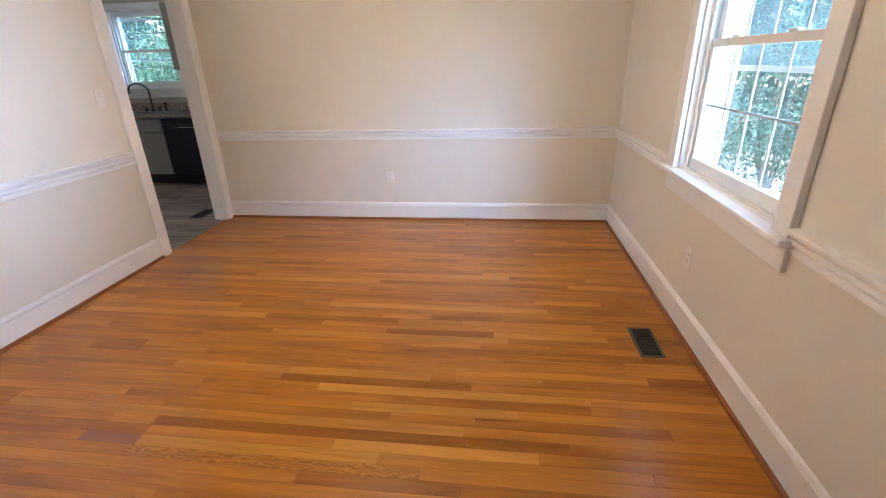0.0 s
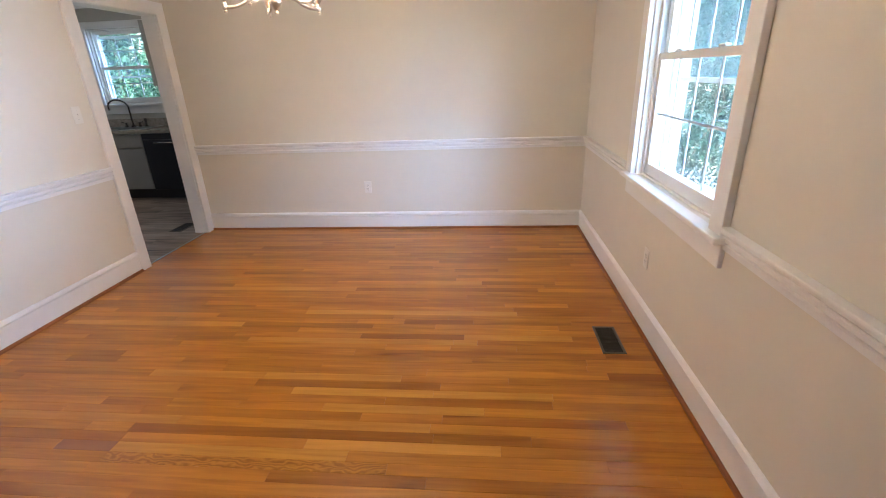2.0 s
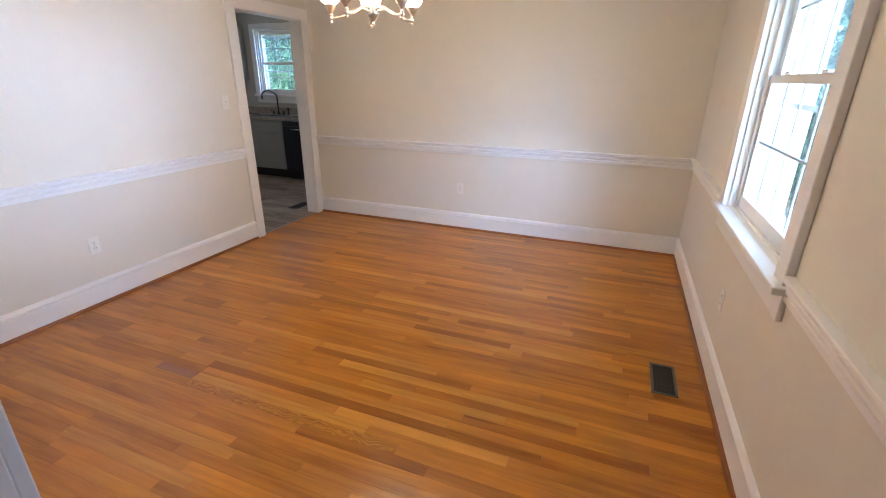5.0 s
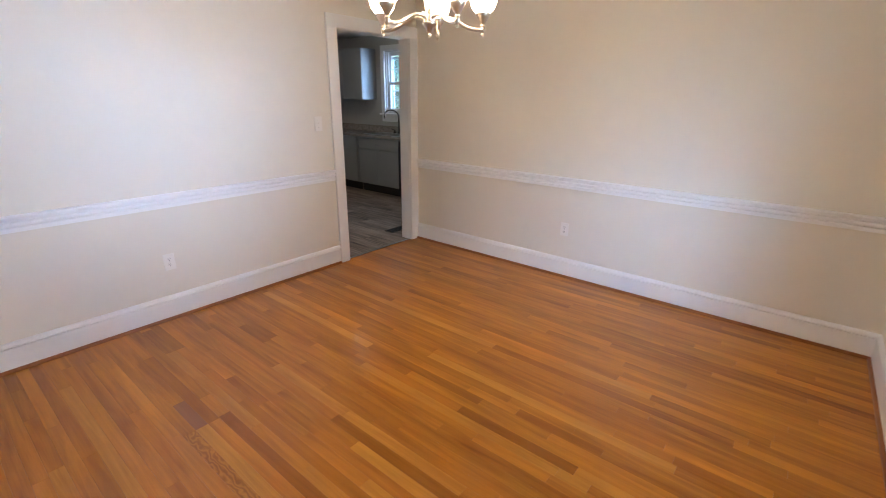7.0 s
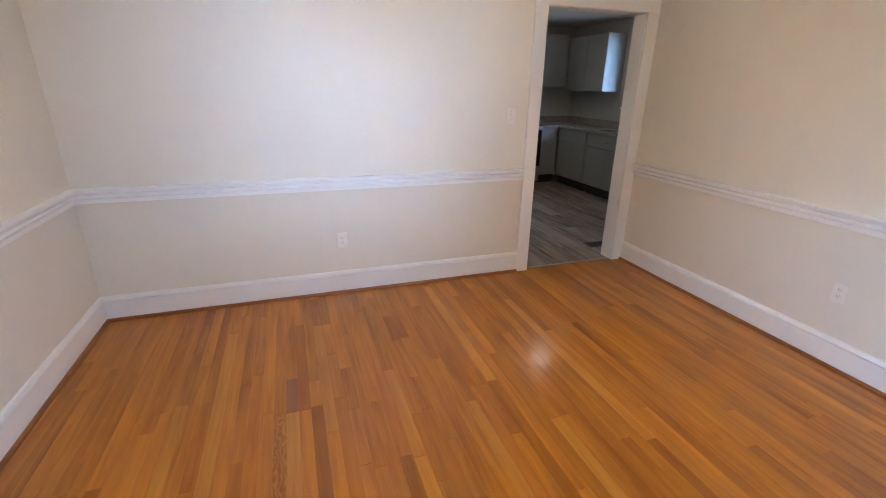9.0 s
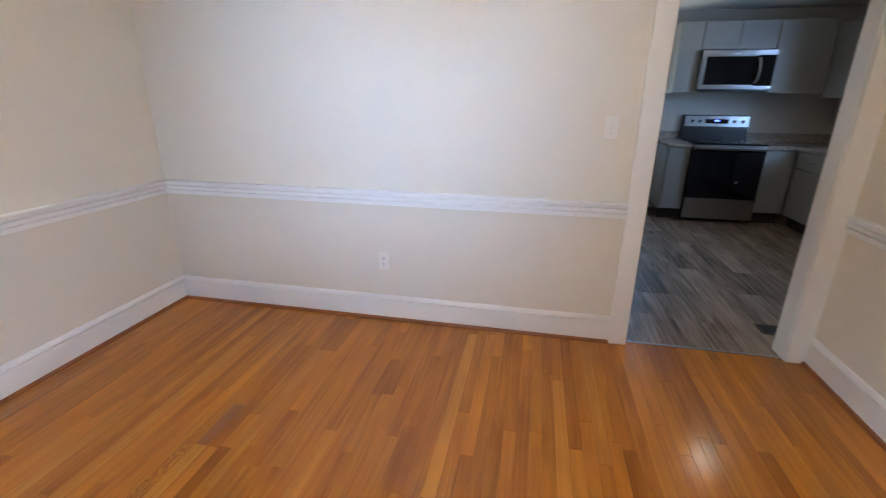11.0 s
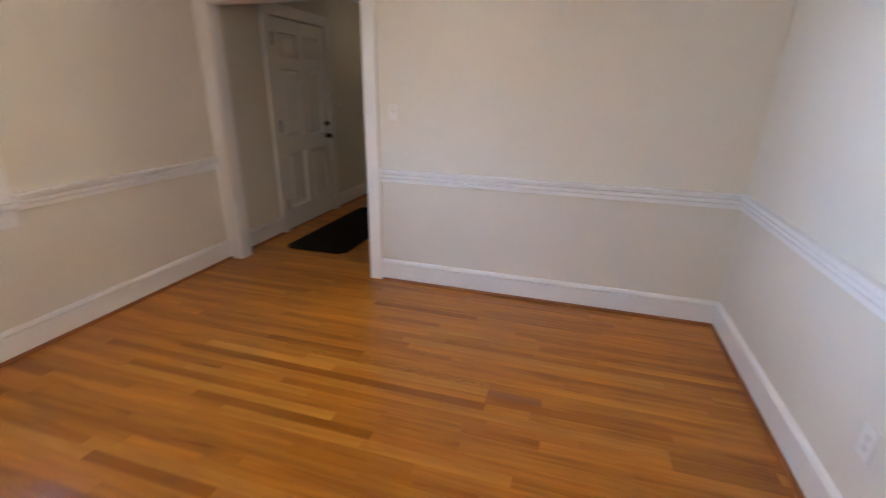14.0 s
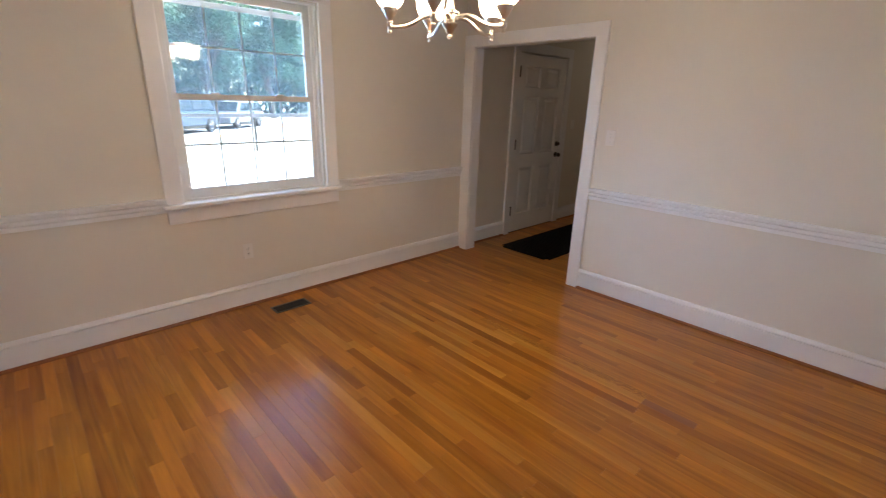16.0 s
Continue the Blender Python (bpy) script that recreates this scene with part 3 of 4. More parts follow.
# ---- chandelier ----
CX, CY = -0.50, 2.545
lamp = base("chandelier", pose(CX, CY, -0.008), "lit brushed-nickel chandelier with five frosted glass shades", "chandelier")
bm = bmesh.new()
lathe(bm, [(0, 1.765), (0.006, 1.766), (0.009, 1.773), (0.005, 1.782), (0.012, 1.786), (0.016, 1.796), (0.026, 1.806), (0.031, 1.815), (0.031, 1.819), (0.026, 1.821), (0.026, 1.850), (0.033, 1.853), (0.033, 1.860), (0.016, 1.868), (0.010, 1.90), (0.014, 1.93), (0.018, 1.97), (0.012, 2.02), (0.008, 2.06), (0.013, 2.10), (0.008, 2.13), (0, 2.14)], steps=20)
part("hub", bm, M_NICKEL, lamp, "turned nickel hub", True)
bm = bmesh.new()
for k in range(9):
    z = 2.135 + k * 0.028
    pts = [(0.008 * math.cos(a) * (k % 2), 0.008 * math.cos(a) * (1 - k % 2), z + 0.018 * math.sin(a)) for a in [2 * math.pi * i / 10 for i in range(11)]]
    tube(bm, pts, 0.0022, 5)
part("chain", bm, M_NICKEL, lamp)
bm = lathe(bmesh.new(), [(0, 2.385), (0.02, 2.387), (0.03, 2.4), (0.055, 2.415), (0.062, 2.43), (0.062, 2.4475)], steps=24)
part("canopy", bm, M_NICKEL, lamp, "", True)
for k in range(5):
    t = radians(50 + 72 * k)
    ux, uy = math.cos(t), math.sin(t)
    r = 0.228
    prof = [(0.026, 1.836), (0.05, 1.843), (0.08, 1.842), (0.11, 1.832), (0.14, 1.815), (0.17, 1.803), (0.20, 1.799), (r, 1.800)]
    arm = part("arm", tube(bmesh.new(), [(ux * d, uy * d, z) for d, z in prof], 0.0075, 8), M_NICKEL, lamp, "", True)
    bm = lathe(bmesh.new(), [(0, 1.775), (0.006, 1.777), (0.008, 1.783), (0.005, 1.788), (0.010, 1.793), (0.012, 1.801), (0.009, 1.810), (0.011, 1.814), (0.008, 1.82), (0.012, 1.828), (0.023, 1.845), (0.031, 1.858), (0.031, 1.864), (0.02, 1.866), (0.018, 1.85), (0, 1.848)], (ux * r, uy * r, 0), 16)
    part("cup", bm, M_NICKEL, lamp, "turned nickel lamp cup", True)
    prof = [(0.010, 1.866), (0.034, 1.868), (0.047, 1.882), (0.055, 1.905), (0.059, 1.935), (0.062, 1.965), (0.069, 1.992), (0.073, 2.003), (0.069, 2.002), (0.058, 1.965), (0.055, 1.935), (0.050, 1.905), (0.042, 1.885), (0.030, 1.872)]
    part("shade", lathe(bmesh.new(), prof, (ux * r, uy * r, 0), 24), M_SHADE, lamp, "glowing frosted glass bell shade", True)

# ---- outlets, switches, registers ----


def outlet(name, m, label):
    """Duplex outlet; its face looks along local -y."""
    o = base(name, m, label, "outlet", "outlets on the walls")
    part("cover_plate", one(-0.036, 0.036, -0.006, 0, -0.058, 0.058, 0.003), M_PLATE, o)
    for s in (-1, 1):
        bm = bmesh.new()
        lathe(bm, [(0, 0), (0.0165, 0), (0.0155, 0.002), (0, 0.0022)], steps=16)
        bmesh.ops.transform(bm, matrix=pose(0, -0.0058, s * 0.0195, 90), verts=bm.verts)
        sock = part("receptacle", bm, M_PLATE, o)
        for x in (-0.006, 0.006):
            part("slot", one(x - 0.0012, x + 0.0012, -0.0086, -0.0079, s * 0.0195 - 0.001, s * 0.0195 + 0.008), M_SLOT, sock)
        part("slot", one(-0.002, 0.002, -0.0086, -0.0079, s * 0.0195 - 0.010, s * 0.0195 - 0.006), M_SLOT, sock)
    part("screw", one(-0.0025, 0.0025, -0.0072, -0.0058, -0.0025, 0.0025, 0.0008), M_STEEL, o)
    return o


def switch(name, m, label):
    o = base(name, m, label, "light switch", "light switches")
    part("cover_plate", one(-0.037, 0.037, -0.006, 0, -0.059, 0.059, 0.003), M_PLATE, o)
    part("toggle_frame", one(-0.006, 0.006, -0.0075, -0.0055, -0.013, 0.013, 0.001), M_PLATE, o)
    bm = one(-0.0042, 0.0042, -0.012, 0.0, -0.004, 0.004, 0.001)
    bmesh.ops.transform(bm, matrix=pose(0, -0.006, 0.003, -28), verts=bm.verts)
    part("toggle", bm, M_PLATE, o)
    for z in (-0.03, 0.03):
        part("screw", one(-0.0025, 0.0025, -0.0072, -0.0058, z - 0.0025, z + 0.0025, 0.0008), M_STEEL, o)
    return o


outlet("outlet", pose(XW, 2.033, 0.416, 0, 0, 90), "white duplex outlet low on the wall beside the kitchen opening")
outlet("outlet", pose(-0.694, YN, 0.434), "white duplex outlet low on the far wall")
outlet("outlet", pose(XE, 2.73, 0.428, 0, 0, -90), "white duplex outlet below the window")
switch("light_switch", pose(XW, 3.342, 1.288, 0, 0, 90), "white toggle switch beside the kitchen opening")
switch("light_switch", pose(-0.178, YS, 1.29, 0, 0, 180), "white toggle switch beside the hall opening")
switch("light_switch", pose(XH, -1.60, 1.28, 0, 0, -90), "white toggle switch beside the front door")

chime = base("smoke_detector", pose(XW, 3.985, 2.31, 0, 0, 90), "round white plastic detector above the kitchen opening", "smoke detector")
bm = lathe(bmesh.new(), [(0.068, 0), (0.068, 0.012), (0.060, 0.026), (0.030, 0.033), (0, 0.034)], steps=28)
bmesh.ops.transform(bm, matrix=pose(0, 0, 0, 90), verts=bm.verts)
part("cover", bm, M_PLATE, chime, "", True)


def register(name, m, w, l, mat, frame_mat, label, slats):
    """Floor register, w along x and l along y, set over a dark duct."""
    o = base(name, m, label, "floor vent")
    bm = bmesh.new()
    f = 0.014
    for r in ((-w / 2, w / 2, -l / 2, -l / 2 + f), (-w / 2, w / 2, l / 2 - f, l / 2), (-w / 2, -w / 2 + f, -l / 2 + f, l / 2 - f), (w / 2 - f, w / 2, -l / 2 + f, l / 2 - f)):
        box(bm, *r, 0, 0.005, 0.0015)
    part("frame", bm, frame_mat, o)
    part("duct", one(-w / 2 + f, w / 2 - f, -l / 2 + f, l / 2 - f, 0.0004, 0.0012), M_DUCT, o)
    for k in range(slats):
        y = -l / 2 + f + (k + 0.5) * (l - 2 * f) / slats
        part("slat", one(-w / 2 + f, w / 2 - f, y - 0.0012, y + 0.0012, 0.0012, 0.0035), mat, o)
    return o


register("floor_vent", pose(1.185, 2.532, 0.0005), 0.128, 0.28, M_DUCT, M_VENTB, "dark open floor register with a bronze rim beside the window wall", 9)
register("floor_vent", pose(-2.825, 4.63, 0.0005), 0.14, 0.30, M_VENT, M_VENT, "brown metal floor register on the grey kitchen floor", 9)

# ---- hall mat ----
mat = base("door_mat", pose(0.815, -0.71, 0.0), "black rectangular ribbed mat on the hall floor by the front door", "door mat")
bm = bmesh.new()
box(bm, -0.315, 0.315, -0.81, 0.81, 0.001, 0.010)
bmesh.ops.bevel(bm, geom=[e for e in bm.edges if abs(e.verts[0].co.z - e.verts[1].co.z) > 0.005], offset=0.045, segments=5, affect="EDGES")
part("rubber_base", bm, M_MAT, mat)
rib = finish("rib", one(-0.28, 0.28, -0.013, 0.013, 0.0095, 0.014), M_MAT)
for k in range(36):
    o = new("rib", rib)
    o.parent = mat
    o.matrix_basis = pose(0, -0.756 + k * 0.0432, 0)

# ---- kitchen ----
FY = 5.88            # front of the north base cabinets
FX = -5.72           # front of the west base cabinets
CT = 0.925           # counter top


def base_cabinet(name, m, w, depth, drawers, doors, label):
    """Base cabinet; front at y = 0 facing -y, x along the front from 0 to w."""
    c = base(name, m, label, "cabinet", "kitchen base cabinets")
    part("body", boxes((0.001, w - 0.001, 0.05, depth, 0.13, CT - 0.04), (0.001, 0.019, 0.0195, 0.05, 0.13, CT - 0.04), (w - 0.019, w - 0.001, 0.0195, 0.05, 0.13, CT - 0.04)), M_CAB, c)
    part("toe_kick", one(0.001, w - 0.001, 0.075, 0.09, 0, 0.13), M_TOE, c)
    if drawers:
        d = part("drawer_front", one(0.012, w - 0.012, 0, 0.019, 0.70, CT - 0.05, 0.003), M_CAB, c)
        part("pull", one(w / 2 - 0.035, w / 2 + 0.035, -0.018, -0.001, 0.775, 0.783, 0.002), M_CHROME, d)
    top = 0.685 if drawers else CT - 0.05
    n = doors
    for k in range(n):
        x0, x1 = 0.012 + k * (w - 0.024) / n, 0.012 + (k + 1) * (w - 0.024) / n
        d = part("cabinet_door", one(x0 + 0.002, x1 - 0.002, 0, 0.019, 0.14, top, 0.003), M_CAB, c)
        kx = x1 - 0.04 if (k == 0) else x0 + 0.04
        part("knob", lathe(bmesh.new(), [(0, -0.006), (0.010, -0.004), (0.010, 0.004), (0, 0.006)], (kx, -0.012, top - 0.05), 12), M_CHROME, d)
    return c


def wall_cabinet(name, m, w, z0, z1, doors, label, depth=0.32, knobs=True):
    c = base(name, m, label, "cabinet", "kitchen wall cabinets")
    part("body", one(0.001, w - 0.001, 0.02, depth, z0, z1), M_CAB, c)
    for k in range(doors):
        x0, x1 = k * w / doors, (k + 1) * w / doors
        d = part("cabinet_door", one(x0 + 0.003, x1 - 0.003, 0, 0.019, z0 + 0.003, z1 - 0.003, 0.003), M_CAB, c)
        if knobs:
            kx = x1 - 0.035 if (k == 0) else x0 + 0.035
            part("knob", lathe(bmesh.new(), [(0, -0.006), (0.010, -0.004), (0.010, 0.004), (0, 0.006)], (kx, -0.012, z0 + 0.045), 12), M_CHROME, d)
    return c


base_cabinet("base_cabinet", pose(-4.95, FY, 0), 0.93, KY1 - FY - 0.003, True, 2, "pale grey painted sink base cabinet")
base_cabinet("base_cabinet", pose(FX + 0.005, FY, 0), 0.74, KY1 - FY - 0.003, True, 1, "pale grey painted corner base cabinet")
base_cabinet("base_cabinet", pose(-3.40, FY, 0), 0.82, KY1 - FY - 0.003, True, 2, "pale grey painted base cabinet beside the dishwasher")
base_cabinet("base_cabinet", pose(FX, 4.505, 0, 0, 0, 90), 0.26, -KX0 + FX - 0.003, False, 1, "narrow pale grey base cabinet beside the range")
base_cabinet("base_cabinet", pose(FX, 5.55, 0, 0, 0, 90), 0.325, -KX0 + FX - 0.003, False, 1, "pale grey base cabinet between range and corner")

# dishwasher
dw = base("dishwasher", pose(-4.015, FY - 0.005, 0), "dark stainless dishwasher under the counter", "dishwasher")
part("body", one(0.004, 0.606, 0.03, 0.56, 0.13, CT - 0.042), M_BLACK, dw)
part("door", one(0.006, 0.604, -0.018, 0.028, 0.14, 0.80, 0.006), M_DARKSTEEL, dw)
part("control_panel", one(0.006, 0.604, -0.014, 0.028, 0.803, CT - 0.045, 0.004), M_BLACK, dw)
bm = tube(bmesh.new(), [(0.16, -0.018, 0.76), (0.2, -0.05, 0.765), (0.305, -0.058, 0.767), (0.41, -0.05, 0.765), (0.45, -0.018, 0.76)], 0.010)
part("handle", bm, M_CHROME, dw, "", True)
part("toe_kick", one(0.006, 0.604, 0.06, 0.075, 0, 0.135), M_TOE, dw)

# counters: the north run has a real cut-out for the sink
SX0, SX1, SY0, SY1 = -4.83, -4.05, 5.935, 6.36
bm = bmesh.new()
for r in ((KX0 + 0.002, SX0, FY - 0.025, KY1 - 0.002), (SX1, XW2 - 0.06, FY - 0.025, KY1 - 0.002), (SX0, SX1, FY - 0.025, SY0), (SX0, SX1, SY1, KY1 - 0.002), (KX0 + 0.002, FX + 0.025, 5.55, FY - 0.025)):
    box(bm, *r, CT - 0.038, CT)
thing("countertop", bm, M_COUNTER, "brown speckled laminate kitchen counter round the sink", "countertop")
thing("countertop", one(KX0 + 0.002, FX + 0.025, 4.49, 4.767, CT - 0.038, CT, 0.006), M_COUNTER, "short speckled laminate counter beside the range", "countertop")
thing("backsplash", boxes((KX0 + 0.004, XW2 - 0.06, KY1 - 0.022, KY1 - 0.002, CT, CT + 0.105), (KX0 + 0.002, KX0 + 0.022, 5.55, KY1 - 0.024, CT, CT + 0.105), (KX0 + 0.002, KX0 + 0.022, 4.49, 4.767, CT, CT + 0.105)), M_COUNTER, "low speckled laminate backsplash along the counter", "backsplash")

# sink
sink = base("kitchen_sink", pose(0, 0, 0), "double-bowl stainless drop-in sink", "sink")
bm = bmesh.new()
for r in ((SX0 - 0.015, SX1 + 0.015, SY0 - 0.015, SY0 + 0.02), (SX0 - 0.015, SX1 + 0.015, SY1 - 0.07, SY1 + 0.015), (SX0 - 0.015, SX0 + 0.02, SY0 + 0.02, SY1 - 0.07), (SX1 - 0.02, SX1 + 0.015, SY0 + 0.02, SY1 - 0.07), (-4.46, -4.42, SY0 + 0.02, SY1 - 0.07)):
    box(bm, *r, CT + 0.0005, CT + 0.006)
part("rim", bm, M_STEEL, sink)
for x0, x1 in ((SX0 + 0.02, -4.46), (-4.42, SX1 - 0.02)):
    bm = bmesh.new()
    y0, y1, zb = SY0 + 0.02, SY1 - 0.07, CT - 0.17
    box(bm, x0 - 0.004, x1 + 0.004, y0 - 0.004, y1 + 0.004, zb - 0.004, zb)
    for r in ((x0 - 0.004, x0, y0, y1), (x1, x1 + 0.004, y0, y1), (x0, x1, y0 - 0.004, y0), (x0, x1, y1, y1 + 0.004)):
        box(bm, *r, zb, CT + 0.0005)
    part("bowl", bm, M_STEEL, sink)
fau = base("faucet", pose(-4.45, SY1 - 0.03, CT + 0.006), "dark gooseneck kitchen faucet with side sprayer", "faucet")
pts = [(0, 0, 0.0), (0, 0, 0.27)] + [(-0.02 * math.sin(a) - 0.075 * (1 - math.cos(a)), -0.085 * (1 - math.cos(a)), 0.27 + 0.095 * math.sin(a)) for a in [math.pi * k / 10 for k in range(1, 11)]]
pts += [(pts[-1][0], pts[-1][1], 0.235)]
part("spout", tube(bmesh.new(), pts, 0.011, 10), M_BRONZE, fau, "", True)
part("escutcheon", lathe(bmesh.new(), [(0.03, 0), (0.03, 0.008), (0.017, 0.02), (0.013, 0.03)], steps=16), M_BRONZE, fau, "", True)
for x in (-0.1, 0.1):
    bm = lathe(bmesh.new(), [(0.024, 0), (0.024, 0.006), (0.014, 0.02), (0.013, 0.045), (0.018, 0.055), (0.0, 0.06)], (x, 0, 0), 14)
    tube(bm, [(x, 0, 0.05), (x * 1.6, -0.01, 0.065)], 0.006)
    part("lever", bm, M_BRONZE, fau, "", True)
part("sprayer", lathe(bmesh.new(), [(0.02, 0), (0.02, 0.01), (0.012, 0.02), (0.012, 0.06), (0.019, 0.085), (0.016, 0.11), (0, 0.112)], (0.2, 0, 0), 14), M_BRONZE, fau, "", True)

# range
rg = base("range", pose(FX + 0.05, 4.77, 0, 0, 0, 90), "stainless electric range with black glass oven door", "oven range")
W = 0.775
part("body", one(0.002, W - 0.002, 0.03, 0.655, 0.03, 0.925), M_BLACK, rg)
part("storage_drawer", one(0.004, W - 0.004, -0.004, 0.03, 0.045, 0.292, 0.006), M_STEEL, rg)
part("oven_door", one(0.004, W - 0.004, -0.014, 0.029, 0.298, 0.862, 0.008), M_BLACKGLASS, rg)
bm = one(0.004, W - 0.004, -0.016, 0.028, 0.865, 0.923, 0.005)
part("front_band", bm, M_STEEL, rg)
bm = tube(bmesh.new(), [(0.03, -0.06, 0.895), (W - 0.03, -0.06, 0.895)], 0.013, 10)
for x in (0.05, W - 0.05):
    box(bm, x - 0.012, x + 0.012, -0.06, -0.015, 0.886, 0.904)
part("oven_handle", bm, M_STEEL, rg, "brushed steel bar handle", True)
part("cooktop", one(0.0, W, -0.012, 0.60, 0.927, 0.943, 0.004), M_BLACKGLASS, rg)
for x, y, r in ((0.2, 0.16, 0.1), (0.57, 0.16, 0.08), (0.2, 0.43, 0.08), (0.57, 0.43, 0.1)):
    part("burner_ring", lathe(bmesh.new(), [(r - 0.003, 0.9435), (r, 0.9438), (r + 0.003, 0.9435)], (x, y, 0), 28), M_DARKSTEEL, rg)
bm = bmesh.new()
sec = [(0.59, 0.943), (0.60, 1.06), (0.625, 1.235), (0.66, 1.24), (0.66, 0.943)]
ends = [[bm.verts.new((x, y, z)) for y, z in sec] for x in (0.0, W)]
for k in range(5):
    bm.faces.new((ends[0][k], ends[0][(k + 1) % 5], ends[1][(k + 1) % 5], ends[1][k]))
bm.faces.new(ends[0])
bm.faces.new(ends[1])
panel = part("back_panel", bm, M_BLACK, rg)
bm = bmesh.new()
q = [(0.6045, 1.10), (0.6225, 1.225)]
vs = [bm.verts.new(v) for v in ((0.03, q[0][0] - 0.004, q[0][1]), (W - 0.01, q[0][0] - 0.004, q[0][1]), (W - 0.01, q[1][0] - 0.004, q[1][1]), (0.03, q[1][0] - 0.004, q[1][1]))]
f = bm.faces.new(vs)
r = bmesh.ops.extrude_face_region(bm, geom=[f])
bmesh.ops.translate(bm, vec=(0, 0.006, 0), verts=[v for v in r["geom"] if isinstance(v, bmesh.types.BMVert)])
part("control_face", bm, M_STEEL, panel, "brushed steel control face")
TILTP = math.degrees(math.atan2(q[1][0] - q[0][0], q[1][1] - q[0][1]))
for x in (0.115, 0.205, 0.60, 0.70):
    bm = lathe(bmesh.new(), [(0, 0.02), (0.017, 0.018), (0.021, 0.0)], steps=16)
    bmesh.ops.transform(bm, matrix=pose(x, 0.6085, 1.162, 90 - TILTP), verts=bm.verts)
    part("control_knob", bm, M_BLACK, panel, "", True)
bm = one(-0.135, 0.135, -0.002, 0.002, -0.026, 0.026)
bmesh.ops.transform(bm, matrix=pose(0.40, 0.608, 1.162, -TILTP), verts=bm.verts)
part("display", bm, M_BLACKGLASS, panel)
bm = one(-0.028, 0.028, -0.0035, -0.0025, -0.002, 0.016)
bmesh.ops.transform(bm, matrix=pose(0.40, 0.608, 1.162, -TILTP), verts=bm.verts)
part("clock", bm, M_DISPLAY, panel, "blue lit clock digits")
part("badge", lathe(bmesh.new(), [(0, -0.002), (0.016, -0.001), (0.016, 0.001)], (0, 0, 0), 16), M_CHROME, rg).matrix_basis = pose(0.52, -0.0155, 0.50, -90)

# microwave
mw = base("microwave", pose(-5.95, 4.77, 1.52, 0, 0, 90), "stainless over-range microwave below the wall cabinets", "microwave")
part("body", one(0.0, W, 0.03, 0.386, 0.0, 0.445), M_BLACK, mw)
bm = bmesh.new()
for r in ((0.0, 0.585, -0.002, 0.029, 0.375, 0.445), (0.0, 0.585, -0.002, 0.029, 0.02, 0.07), (0.0, 0.05, -0.002, 0.029, 0.07, 0.375)):
    box(bm, *r, 0.003)
box(bm, 0.587, W, -0.002, 0.029, 0.39, 0.445, 0.003)
box(bm, 0.587, W, -0.002, 0.029, 0.02, 0.06, 0.003)
part("door_frame", bm, M_STEEL, mw)
part("door_window", one(0.05, 0.60, 0.004, 0.028, 0.07, 0.375, 0.003), M_BLACKGLASS, mw)
part("control_panel", one(0.602, W, 0.0, 0.028, 0.06, 0.39, 0.003), M_BLACKGLASS, mw)
part("handle", tube(bmesh.new(), [(0.60, 0.0, 0.09), (0.605, -0.035, 0.12), (0.61, -0.05, 0.22), (0.605, -0.035, 0.33), (0.60, 0.0, 0.36)], 0.012), M_STEEL, mw, "curved steel handle", True)
part("vent_grille", one(0.02, W - 0.02, 0.01, 0.03, -0.012, 0.018), M_BLACK, mw)
part("logo_plate", one(0.33, 0.40, -0.004, -0.002, 0.40, 0.412), M_PLATE, mw)

UZ0, UZ1 = 1.50, 2.28
UX, UY = -6.015, 6.12
wall_cabinet("wall_cabinet", pose(UX, 4.515, 0, 0, 0, 90), 0.25, UZ0, UZ1, 1, "narrow pale grey wall cabinet beside the microwave")
wall_cabinet("wall_cabinet", pose(UX, 4.77, 0, 0, 0, 90), W, 1.975, UZ1, 2, "short pale grey wall cabinet above the microwave")
wall_cabinet("wall_cabinet", pose(UX, 5.55, 0, 0, 0, 90), 0.56, UZ0, UZ1, 1, "pale grey corner wall cabinet", knobs=False)
wall_cabinet("wall_cabinet", pose(UX + 0.003, UY, 0), 0.945, UZ0 - 0.05, UZ1 - 0.05, 2, "pale grey wall cabinet beside the sink window")
wall_cabinet("wall_cabinet", pose(-3.84, UY, 0), 0.9, UZ0 - 0.05, UZ1 - 0.05, 2, "pale grey wall cabinet beside the sink window")

for at, lens, label in (((-4.35, 5.05), M_CLIGHT, "lit white flush ceiling light in the kitchen"), ((0.75, -1.9), M_HLIGHT, "dim warm flush ceiling light in the hall")):
    cl = base("ceiling_light", pose(*at, ZC), label, "ceiling light")
    part("pan", lathe(bmesh.new(), [(0.0, 0.001), (0.125, 0.001), (0.125, -0.018), (0.112, -0.024), (0.0, -0.024)], steps=28), M_NICKEL, cl, "", True)
    part("lens", lathe(bmesh.new(), [(0.108, -0.0245), (0.102, -0.042), (0.075, -0.060), (0.04, -0.070), (0, -0.073)], steps=28), lens, cl, "glowing white glass dome", True)

# ---- outside ----
bm = bmesh.new()
verts = {}
span = 900.0
ticks = sorted({round(s * (abs(k) / 12) ** 3 * span, 3) for k in range(13) for s in (-1, 1)})
for x in ticks:
    for y in ticks:
        verts[x, y] = bm.verts.new((x, y, GROUND))
for xa, xb in zip(ticks, ticks[1:]):
    for ya, yb in zip(ticks, ticks[1:]):
        bm.faces.new((verts[xa, ya], verts[xb, ya], verts[xb, yb], verts[xa, yb]))
thing("ground", bm, M_GROUND, "pale sunlit lawn and gravel round the house", "ground", "structure")
ROAD_DIR = Vector((0.67, -0.742, 0))
ROAD_N = Vector((0.742, 0.67, 0))
bm = bmesh.new()
mid = Vector((28.2, -4.4, 0))
